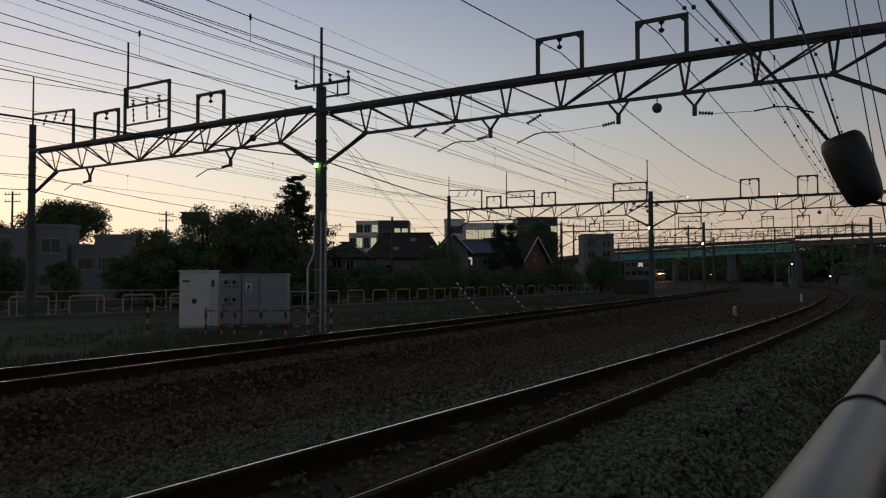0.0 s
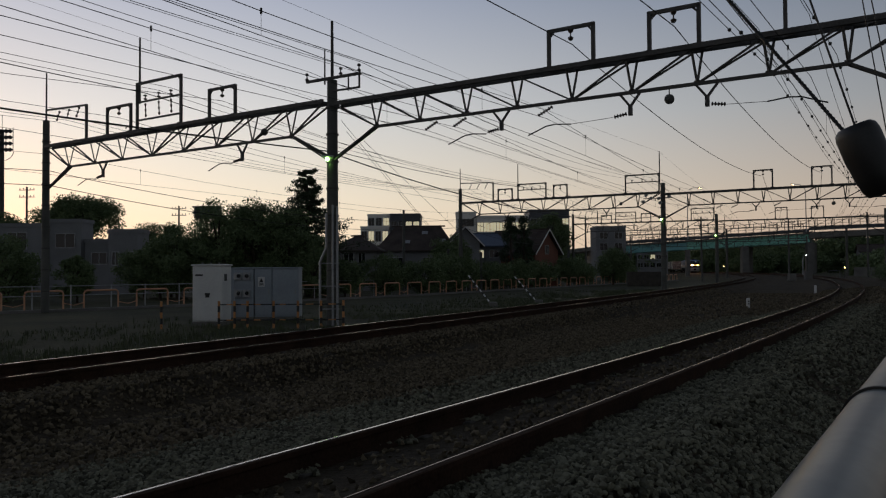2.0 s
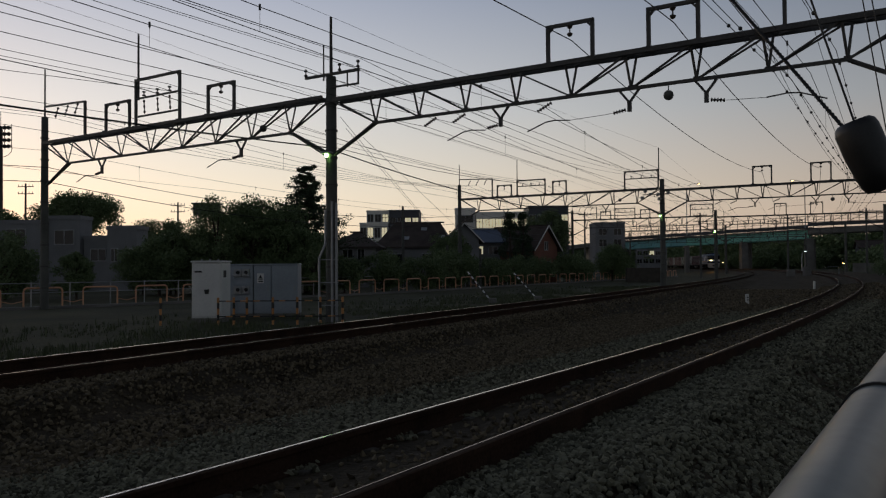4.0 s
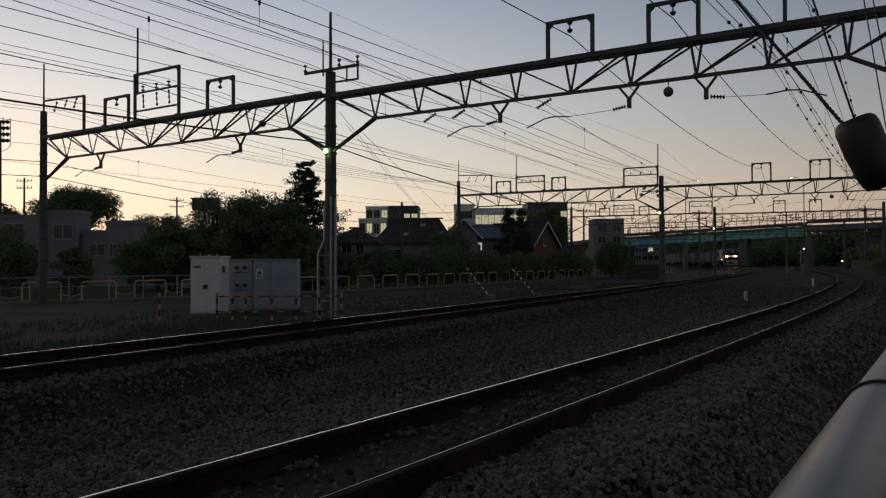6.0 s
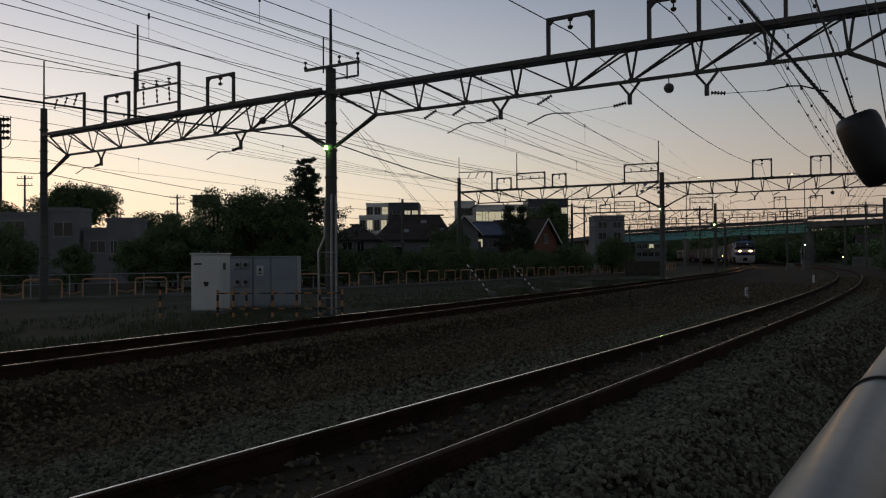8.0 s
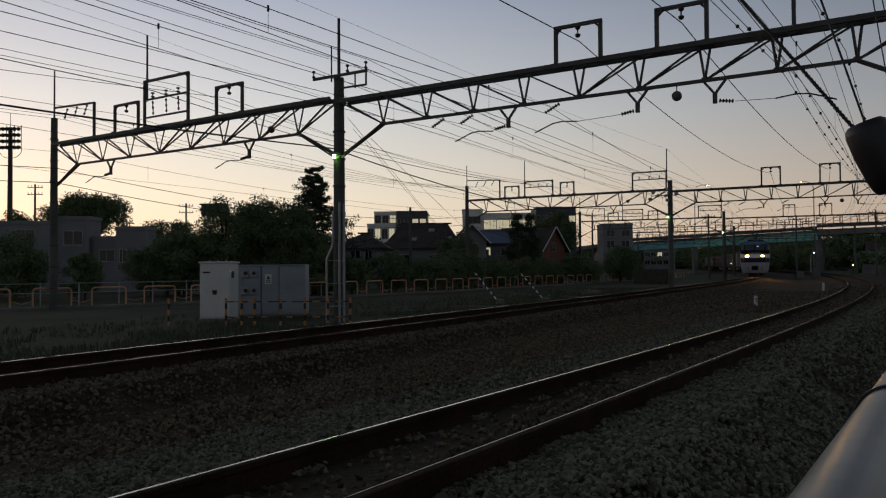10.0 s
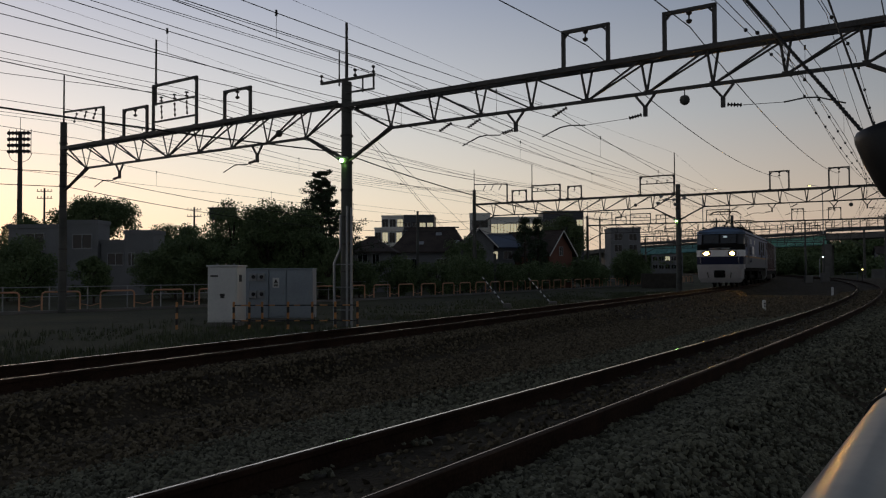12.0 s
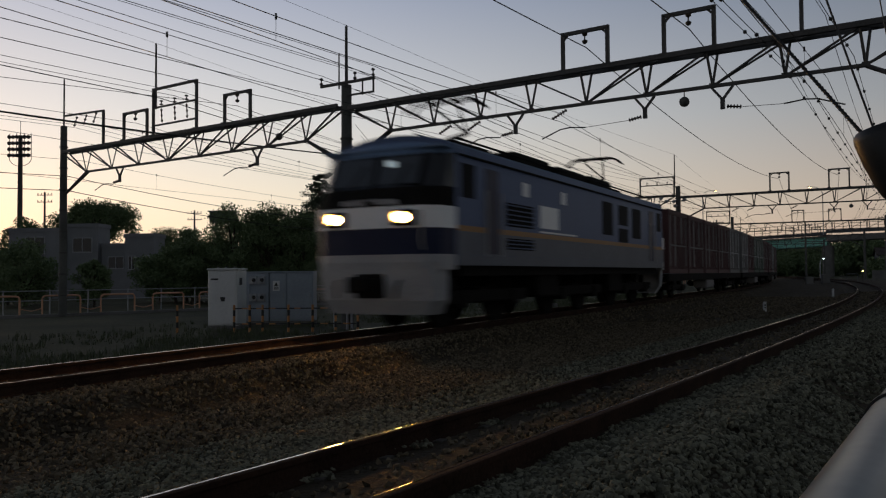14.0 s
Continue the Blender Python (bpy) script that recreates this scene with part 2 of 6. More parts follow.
def near_line(line, px, py):
    """Distance of points from a track's centre line, and which side they lie on."""
    sel = slice(0, len(ALONG), 2)
    lx, ly, lt = line[0][sel], line[1][sel], line[2][sel]
    best = np.full(px.shape, 1e9)
    side = np.zeros(px.shape)
    for x, y, t in zip(lx, ly, lt):
        d = (px - x) ** 2 + (py - y) ** 2
        m = d < best
        best[m] = d[m]
        side[m] = ((px - x) * math.cos(t) - (py - y) * math.sin(t))[m]
    return np.sqrt(best), side


def ground_height(px, py):
    da, sa = near_line(LINE_A, px, py)
    db, sb = near_line(LINE_B, px, py)
    bed = np.maximum(-0.15 + np.clip(sa, -1.35, 1.35) * 0.085 - np.maximum(da - 1.35, 0) * 0.55, -0.205 - np.maximum(db - 1.35, 0) * 0.62)
    floor = np.where(sb < 0, -0.9, np.where(sa > 0, -0.36, -0.46))
    return np.maximum(bed, floor)


def build_ground():
    # fine near the camera, then coarser out to the horizon
    def axis(lo, hi, step, far):
        a = list(np.arange(lo, hi + 1e-6, step))
        s, v = step, hi
        while v < far:
            s *= 1.1
            v += s
            a.append(v)
        s, v = step, lo
        while v > -far:
            s *= 1.1
            v -= s
            a.insert(0, v)
        return np.array(a)

    xs, ys = axis(-24, 34, 0.28, 2500), axis(-3, 60, 0.28, 2500)
    gx, gy = np.meshgrid(xs, ys)
    gz = ground_height(gx.ravel(), gy.ravel())
    near = (np.abs(gx.ravel()) < 60) & (np.abs(gy.ravel()) < 90)
    gz += np.where(near, np.array([noise.noise(Vector((x * 1.7, y * 1.7, 0))) for x, y in zip(gx.ravel(), gy.ravel())]) * 0.03, 0)
    v = np.stack([gx.ravel(), gy.ravel(), gz], 1)
    nx, ny = len(xs), len(ys)
    i = np.arange((ny - 1) * nx).reshape(ny - 1, nx)[:, :-1].ravel()
    f = np.stack([i, i + 1, i + nx + 1, i + nx], 1)
    me = bpy.data.meshes.new("ground")
    me.from_pydata(v.tolist(), [], f.tolist())
    me.materials.append(SOIL)
    me.materials.append(BALLAST)
    cx, cy = gx.ravel()[i] + 0.14, gy.ravel()[i] + 0.14
    da, sa = near_line(LINE_A, cx, cy)
    db, sb = near_line(LINE_B, cx, cy)
    stony = ((sb > 0) & (sa < 9)) | (db < 2.4)
    me.polygons.foreach_set("material_index", stony.astype(np.int32))
    me.polygons.foreach_set("use_smooth", [True] * len(me.polygons))
    tagged(new("ground", me), "railway ground of brown ballast with weedy verges", "ground", kind="structure")


build_ground()


def rail_shape(line, z, right, s0, s1):
    side, head = Shape(), Shape()
    prof = [(-0.064, -0.153), (0.064, -0.153), (0.064, -0.142), (0.012, -0.125), (0.009, -0.045), (0.032, -0.036), (0.0325, -0.006), (-0.0325, -0.006), (-0.032, -0.036), (-0.009, -0.045), (-0.012, -0.125), (-0.064, -0.142)]
    top = [(-0.0325, -0.006), (0.0325, -0.006), (0.024, 0.0), (-0.024, 0.0)]
    ss = [s for s in np.arange(s0, min(s1, 60), 1.0)] + [s for s in np.arange(60, s1 + 1, 4.0)]
    for shape, pr in ((side, prof), (head, top)):
        shape.loft([[at(line, s, right + x, z + h) for x, h in pr] for s in ss])
    return side, head


def build_track(line, z, cant, s0, s1, label, sleeper_to):
    tr = base("railway_track", Matrix(), label, "railway track", "tracks", "structure")
    for r in (-0.5665, 0.5665):
        zz = z + cant * (0.5 if r > 0 else -0.5)
        side, head = rail_shape(line, zz, r, s0, s1)
        ra = part("rail", side, RUST, tr, "rust-brown steel rail")
        part("rail_head", head, DULL_HEAD, ra, "brown-tinged rail head")
        # band widths, and the darker right-hand band, set how bright each rail's sheen looks
        a, b = ((-0.019, 0.019) if r < 0 else (-0.008, 0.008)) if cant == 0 else (-0.009, 0.011) if r < 0 else (-0.011, -0.003)
        # the running band is slightly crowned
        xs = [a + (b - a) * k / 6 for k in range(7)]
        ring = [(x, 0.0022 - x * x * (2.2 if cant == 0 else 1.0)) for x in xs] + [(b, -0.003), (a, -0.003)]
        band = Shape().loft([[at(line, s, r + x, zz + h) for x, h in ring] for s in [*np.arange(s0, min(s1, 60), 1.0), *np.arange(60, s1 + 1, 4.0)]])
        part("running_band", band, BROWN_BAND if cant and r > 0 else POLISHED, ra, "brown-tinged running band, darkened to dim its sky sheen" if cant and r > 0 else "polished running band", True)
    body = Shape().box(-1.0, 1.0, -0.11, 0.11, -0.16, 0.0, 0.015)
    for r in (-0.5665, 0.5665):
        for q in (-0.105, 0.105):
            body.box(r + q - 0.035, r + q + 0.035, -0.05, 0.05, 0.0, 0.035, 0.008)
    me = mesh_of("sleeper", body, SLEEPER)
    s = s0 + 0.3
    while s < sleeper_to:
        ob = new("sleeper", me)
        ob.parent = tr
        p = at(line, s, 0, z - 0.168)
        ob.matrix_basis = Matrix.Translation(p) @ Matrix.Rotation(-heading(line, s), 4, "Z") @ Matrix.Rotation(-cant / 1.067, 4, "Y")
        s += 0.62
    return tr


build_track(LINE_A, Z_A, CANT_A, -8.0, 300.0, "curved railway track with polished rails on brown ballast", 150.0)
build_track(LINE_B, Z_B, 0.0, -14.0, 460.0, "curved railway track that the freight train runs on", 150.0)


# ---- loose stones of the ballast ----
def scatter_stones(name, count, reach0, reach1, size, label, seed, ma, left, right, small=False, clear=0.0):
    rng = np.random.default_rng(seed)
    r = np.sqrt(rng.uniform(reach0 ** 2, reach1 ** 2, count * 3))
    a = np.radians(rng.uniform(-36, 36, count * 3))
    px, py = r * np.sin(a), r * np.cos(a)
    da, sa = near_line(LINE_A, px, py)
    db, sb = near_line(LINE_B, px, py)
    ok = (sb > -1.9) & (sa > left) & (sa < right) & (da > clear) & (np.abs(da - 0.566) > 0.07) & (np.abs(db - 0.566) > 0.07)
    px, py = px[ok][:count], py[ok][:count]
    n = len(px)
    pz = ground_height(px, py)
    t = (1 + 5 ** 0.5) / 2
    ico = np.array([(-1, t, 0), (1, t, 0), (-1, -t, 0), (1, -t, 0), (0, -1, t), (0, 1, t), (0, -1, -t), (0, 1, -t), (t, 0, -1), (t, 0, 1), (-t, 0, -1), (-t, 0, 1)]) / 1.9
    tri = np.array([(0, 11, 5), (0, 5, 1), (0, 1, 7), (0, 7, 10), (0, 10, 11), (1, 5, 9), (5, 11, 4), (11, 10, 2), (10, 7, 6), (7, 1, 8), (3, 9, 4), (3, 4, 2), (3, 2, 6), (3, 6, 8), (3, 8, 9), (4, 9, 5), (2, 4, 11), (6, 2, 10), (8, 6, 7), (9, 8, 1)])
    if small:
        ico = np.array([(1, 0, 0), (-1, 0, 0), (0, 1, 0), (0, -1, 0), (0, 0, 1), (0, 0, -1)]) * 1.15
        tri = np.array([(0, 2, 4), (2, 1, 4), (1, 3, 4), (3, 0, 4), (2, 0, 5), (1, 2, 5), (3, 1, 5), (0, 3, 5)])
    k = len(ico)
    half = size * rng.uniform(0.55, 1.25, (n, 1, 1)) * rng.uniform(0.6, 1.2, (n, 1, 3)) / 2
    v = ico[None] * half * rng.uniform(0.6, 1.25, (n, k, 1))
    q = rng.normal(size=(n, 4))
    q /= np.linalg.norm(q, axis=1, keepdims=True)
    w, x, y, z = q.T
    rot = np.stack([np.stack([1 - 2 * (y * y + z * z), 2 * (x * y - z * w), 2 * (x * z + y * w)], 1), np.stack([2 * (x * y + z * w), 1 - 2 * (x * x + z * z), 2 * (y * z - x * w)], 1), np.stack([2 * (x * z - y * w), 2 * (y * z + x * w), 1 - 2 * (x * x + y * y)], 1)], 1)
    v = np.einsum("nij,nkj->nki", rot, v) + np.stack([px, py, pz + size * 0.18], 1)[:, None]
    f = (tri[None] + k * np.arange(n)[:, None, None]).reshape(-1, 3)
    me = bpy.data.meshes.new(name)
    me.from_pydata(v.reshape(-1, 3).tolist(), [], f.tolist())
    me.materials.append(ma)
    tagged(new(name, me), label, "ballast", kind="stuff")


scatter_stones("ballast_stones", 48000, 1.2, 8.5, 0.047, "loose grey ballast stones beside the rails", 3, STONE, -2.8, 6.0, clear=0.62)
scatter_stones("ballast_stones", 46000, 8.5, 26.0, 0.058, "loose grey ballast stones beside the rails", 4, STONE, -2.75, 6.0, True, 0.62)
scatter_stones("ballast_stones", 52000, 2.0, 24.0, 0.055, "brown ballast stones between the tracks", 5, BROWN_STONE, -12.0, -2.6, True)
scatter_stones("ballast_stones", 16000, 1.2, 26.0, 0.048, "dark brown ballast stones between the rails", 7, BROWN_STONE, -0.5, 0.5, True)
scatter_stones("ballast_stones", 22000, 24.0, 50.0, 0.075, "brown ballast stones between the tracks", 6, BROWN_STONE, -12.0, 4.0, True)


# ---- overhead line portals ----
def hoop(parent, u0, u1, z0, z1, w=0.1):
    sh = Shape()
    sh.bar((u0, 0, z0), (u0, 0, z1), w, w).bar((u1, 0, z0), (u1, 0, z1), w, w).bar((u0 - w / 2, 0, z1), (u1 + w / 2, 0, z1), w, w)
    for u, s in ((u0, 1), (u1, -1)):
        sh.bar((u, 0, z1 - 0.2), (u + 0.2 * s, 0, z1), 0.05, 0.06)
        sh.box(u - 0.12, u + 0.12, -0.12, 0.12, z0 - 0.02, z0 + 0.04)
    part("wire_support_hoop", sh, STEEL, parent, "square steel hoop that carries a feeder wire")


def insulator(parent, p, q, count=3, r=0.075):
    part("insulator", Shape().discs(p, q, count, r, 0.022), PORCELAIN, parent, "ribbed porcelain insulator", True)


def truss(parent, ua, ub, zt, zb, panels, inset):
    """Two top chords, one bottom chord, paired web bars."""
    top = Shape()
    for v in (-0.22, 0.22):
        top.bar((ua, v, zt), (ub, v, zt), 0.1, 0.14)
    k = int(abs(ub - ua) / 0.9)
    for i in range(k + 1):
        u = ua + (ub - ua) * i / k
        top.bar((u, -0.22, zt - 0.03), (u + (0.45 if i % 2 else -0.45) * (0 < i < k), 0.22, zt - 0.03), 0.05, 0.05)
    part("top_chord", top, STEEL, parent)
    sgn = 1 if ub > ua else -1
    b0, b1 = ua + sgn * inset, ub - sgn * inset
    part("bottom_chord", Shape().bar((b0, 0, zb), (b1, 0, zb), 0.09, 0.09), STEEL, parent)
    us = [b0 + (b1 - b0) * i / panels for i in range(panels + 1)]
    for i, u in enumerate(us):
        web = Shape()
        for v in (-0.2, 0.2):
            web.bar((u, 0, zb), (u + 0.1 * (1 if v > 0 else -1), v, zt), 0.055, 0.045)
        web.box(u - 0.09, u + 0.09, -0.012, 0.012, zb - 0.05, zb + 0.09)
        part("web_post", web, STEEL, parent)
    for i in range(panels):
        d = Shape()
        hi, lo = (us[i], us[i + 1]) if i < panels / 2 else (us[i + 1], us[i])
        for v in (-0.2, 0.2):
            d.bar((hi, v, zt), (lo, 0, zb), 0.06, 0.045)
        part("web_diagonal", d, STEEL, parent)
    for e, b in ((ua, b0), (ub, b1)):
        d = Shape()
        for v in (-0.2, 0.2):
            d.bar((e, v, zt - 0.05), (b, 0, zb), 0.06, 0.05)
        part("web_diagonal", d, STEEL, parent)


def round_mast(parent, u, z0, z1, r, label):
    sh = Shape().tube([(u, 0, z0), (u, 0, z1)], [r * 1.12, r * 0.9], 20)
    ob = part("mast", sh, POLE, parent, label, True)
    n = int((z1 - z0) / 0.95)
    for i in range(1, n):
        z = z0 + (z1 - z0) * i / n
        part("steel_band", Shape().tube([(u, 0, z - 0.03), (u, 0, z + 0.03)], r * 1.14, 20), STEEL, ob, "", True)


def hanger(parent, u, zb, z, side=-1, reach=1.95):
    """A V bracket under the beam with an insulator, a pull-off wire and a bowed steady arm."""
    sh = Shape().bar((u - 0.28, 0, zb), (u, 0, z + 0.25), 0.06, 0.06).bar((u + 0.28, 0, zb), (u, 0, z + 0.25), 0.06, 0.06).bar((u, 0, z + 0.3), (u, 0, z), 0.1, 0.1)
    part("v_hanger", sh, STEEL, parent, "V-shaped steel hanger under the beam")
    insulator(parent, (u + side * 0.1, 0, z + 0.06), (u + side * 0.5, 0, z), 5, 0.06)
    a = u + side * (reach - 1.4)
    part("pull_off_wire", Shape().tube([(u + side * 0.5, 0, z), (a, 0, z - 0.05)], 0.008, 5), WIRE, parent)
    arm = [(a, 0, z - 0.05), (a + side * 0.5, 0, z + 0.0), (a + side * 0.8, 0, z - 0.03), (a + side * 1.4, 0, z - 0.25)]
    part("steady_arm", Shape().tube(arm, 0.02, 6), STEEL, parent, "thin bowed steady arm")


HOOPS_NEAR = ((8.5, 9.9, 8.08), (11.55, 12.9, 8.06), (-6.5, -5.0, 8.3), (-13.3, -11.6, 8.36), (-11.15, -8.25, 9.17))
HOOPS_FAR = ((6.75, 8.05, 8.3), (10.7, 12.0, 8.3), (-14.4, -13.05, 8.08), (-12.5, -9.9, 8.4), (-9.2, -8.0, 8.15), (-3.0, -0.3, 8.55))


def build_portal(m, span, full):
    po = base("catenary_portal", m, "dark steel truss portal on concrete masts over the tracks", "catenary portal", "catenary portals")
    L, R = -18.2, span
    G = 0.9
    round_mast(po, L, 0, 8.36 + G, 0.17, "slim concrete pole")
    round_mast(po, 0, 0, 7.79 + G, 0.2, "round concrete mast with steel bands")
    round_mast(po, R, 0, 7.8 + G, 0.19, "round concrete mast with steel bands")
    truss(po, 0.25, R - 0.2, 6.9 + G, 5.94 + G, 8, 1.75)
    truss(po, -0.25, L + 0.2, 7.05 + G, 5.98 + G, 7, 1.75)
    for u0, z0, u1, z1 in ((1.95, 5.94, 0.17, 5.04), (-1.95, 5.98, -0.17, 5.06), (R - 1.95, 5.94, R - 0.15, 5.0), (L + 2.0, 5.98, L + 0.15, 5.1)):
        part("knee_brace", Shape().bar((u0, 0.06, z0 + G), (u1, 0.06, z1 + G), 0.1, 0.1).bar((u0, -0.06, z0 + G), (u1, -0.06, z1 + G - 0.1), 0.05, 0.05), STEEL, po, "slanting knee brace")
    # hoops on the beam
    for u0, u1, z1 in HOOPS_NEAR if full else HOOPS_FAR:
        hoop(po, u0, u1, (6.98 if u0 > 0 else 7.15) + G, z1 + G)
        if u1 - u0 < 2:
            insulator(po, ((u0 + u1) / 2, 0, z1 + G), ((u0 + u1) / 2, 0, z1 - 0.45 + G), 2, 0.09)
    for ua, ub, z in ((-11.15, -8.25, 8.36), (-11.15, -8.25, 7.58)) if full else ((-12.5, -9.9, 7.9), (-3.0, -0.3, 7.95)):
        part("shelf", Shape().bar((ua, 0, z + G), (ub, 0, z + G), 0.07, 0.07), STEEL, po)
        if not full:
            for f in (0.2, 0.5, 0.8):
                insulator(po, (ua + (ub - ua) * f, 0, z + G), (ua + (ub - ua) * f, 0, z + 0.28 + G), 2, 0.08)
    part("gallows", Shape().bar((-14.9, 0, 7.1 + G), (-14.9, 0, 8.72 + G), 0.1, 0.1).bar((L, 0, 8.86 + G), (-14.85, 0, 8.72 + G), 0.08, 0.08), STEEL, po)
    for u, z, w in ((-10.98, 11.19, 0.05), (L, 10.67, 0.045), (0.0, 9.93, 0.06), (-0.35, 9.0, 0.03)) if full else ((-12.5, 10.2, 0.045), (L, 10.2, 0.04), (-0.25, 10.3, 0.05)):
        part("lightning_rod", Shape().tube([(u, 0, (8.3 if u < -1 else 7.7) + G), (u, 0, z + G)], [w, w * 0.8], 8), STEEL, po, "thin upright rod")
    if full:
        part("rod_post", Shape().bar((15.05, 0, 6.9 + G), (15.05, 0, 9.6 + G), 0.09, 0.09), STEEL, po)
    if full:
        # arms on the middle mast
        part("cross_arm", Shape().bar((-1.12, -0.12, 7.86 + G), (1.38, -0.12, 7.84 + G), 0.09, 0.09).bar((0.1, -0.12, 7.38 + G), (1.36, -0.12, 7.36 + G), 0.06, 0.06).bar((1.34, -0.12, 7.36 + G), (1.34, -0.12, 7.84 + G), 0.05, 0.05).bar((0.85, -0.12, 7.3 + G), (0.85, -0.12, 7.84 + G), 0.04, 0.04), STEEL, po, "cross arm for signal wires")
        for u in (-1.1, 0.5, 1.33):
            insulator(po, (u, -0.12, 7.88 + G), (u, -0.12, 8.24 + G), 2, 0.07)
    for u in (-10.6, -9.7, -8.9) if full else ():
        insulator(po, (u, 0, 8.4 + G), (u, 0, 8.7 + G), 2, 0.09)
        insulator(po, (u, 0, 8.3 + G), (u + 0.05, 0, 7.6 + G), 3, 0.05)
    for u in (-17.2, -16.4, -15.6):
        insulator(po, (u + 0.15, 0, 8.72 + G), (u - 0.15, 0, 8.2 + G), 3, 0.06)
    for u, side, reach in ((6.87, -1, 1.95), (10.98, -1, 3.2), (13.09, 1, 2.9)):
        hanger(po, u, 5.9 + G, 5.3 + G, side, reach)
    for u in (-4.6, -13.6):
        hanger(po, u, 5.95 + G, 5.3 + G)
    for u in (4.5, 5.6, 8.6):
        insulator(po, (u, 0, 5.84 + G), (u - 0.5, 0, 5.6 + G), 6, 0.06)
    part("counter_ball", Shape().ball((12.08, 0, 5.62 + G), 0.14, 12).tube([(12.08, 0, 5.74 + G), (12.08, 0, 5.92 + G)], 0.015, 6), POLE, po, "round metal marker under the beam", True)
    part("counter_ball", Shape().ball((-3.4, 0, 6.3 + G), 0.14, 12), STEEL, po, "", True)
    return po


PORTALS = []
for x, y, turn, full in ((-25.5, -6.0, -33.5, True), (-4.32, 28.0, -32.5, True), (16.47, 62.6, -29.0, False), (32.5, 98.6, -24.0, False), (46.5, 136.0, -19.5, False), (57.5, 175.0, -14.5, False)):
    m = pose(x, y, -0.9, 0, 0, turn)
    PORTALS.append(m)
    build_portal(m, 18.4, full)


# ---- wires ----
def wire(name, u, z, sags, r, label, u_far=None, z_far=None, last=6, beads=0.0, u_back=None):
    """A wire from portal to portal; sags for the span over the camera and for those beyond."""
    pts = []
    spots = [PORTALS[i] @ Vector(((u_back if i == 0 and u_back is not None else u if i < 2 or u_far is None else u_far), 0, (z if i < 2 or z_far is None else z_far) + 0.9)) for i in range(last)]
    for j, (a, b) in enumerate(zip(spots, spots[1:])):
        for k in range(16):
            t = k / 16
            p = a.lerp(b, t)
            p.z -= sags[0 if j == 0 else 1] * 4 * t * (1 - t)
            pts.append(p)
    pts.append(spots[-1])
    if beads:
        sh = Shape().tube(pts, r, 5)
        for a, b in zip(pts[4:40], pts[5:41]):
            sh.ball(tuple(a.lerp(b, beads)), 0.045, 6)
        return whole(name, sh, WIRE, label, "overhead wire", "overhead wires")
    return whole(name, Shape().tube(pts, r, 5), WIRE, label, "overhead wire", "overhead wires")


def catenary(line, right, z_contact, label, stagger=0.0):
    """Contact wire, the messenger above it and the droppers between them."""
    ca = base("overhead_line", Matrix(), label, "overhead line", "overhead wires")
    supports = [-58.0, -18.0, 22.0, 63.0, 102.0, 141.0, 181.0]
    con, mes = [], []
    drops = []
    for a, b in zip(supports, supports[1:]):
        for k in range(10):
            t = k / 10
            s = a + (b - a) * t
            lift = 0.75 - 0.55 * 4 * t * (1 - t)
            rr = right + stagger * min(max((22.0 - s) / 40.0, 0.0), 1.2)
            con.append(at(line, s, rr, z_contact))
            mes.append(at(line, s, rr, z_contact + lift + 0.12))
            if k % 2 == 1:
                drops.append((con[-1], mes[-1]))
    part("contact_wire", Shape().tube(con, 0.0075, 5), WIRE, ca)
    part("messenger_wire", Shape().tube(mes, 0.008, 5), WIRE, ca)
    for a, b in drops:
        part("dropper", Shape().tube([a, b], 0.004, 4).tube([b - Vector((0, 0, 0.05)), b + Vector((0, 0, 0.05))], 0.02, 6), WIRE, ca)


catenary(LINE_B, 0.0, 4.88, "contact wire and messenger over the train's track", -1.35)
catenary(LINE_B, -2.95, 4.97, "second contact wire and messenger beside the train's track")
catenary(LINE_A, 0.0, 5.02, "contact wire and messenger over the empty track")
catenary(LINE_B, -13.0, 5.1, "contact wire and messenger over the verge")
catenary(LINE_B, -21.5, 5.1, "contact wire and messenger over the verge")
FEED = "dark feeder wire strung between the portals"
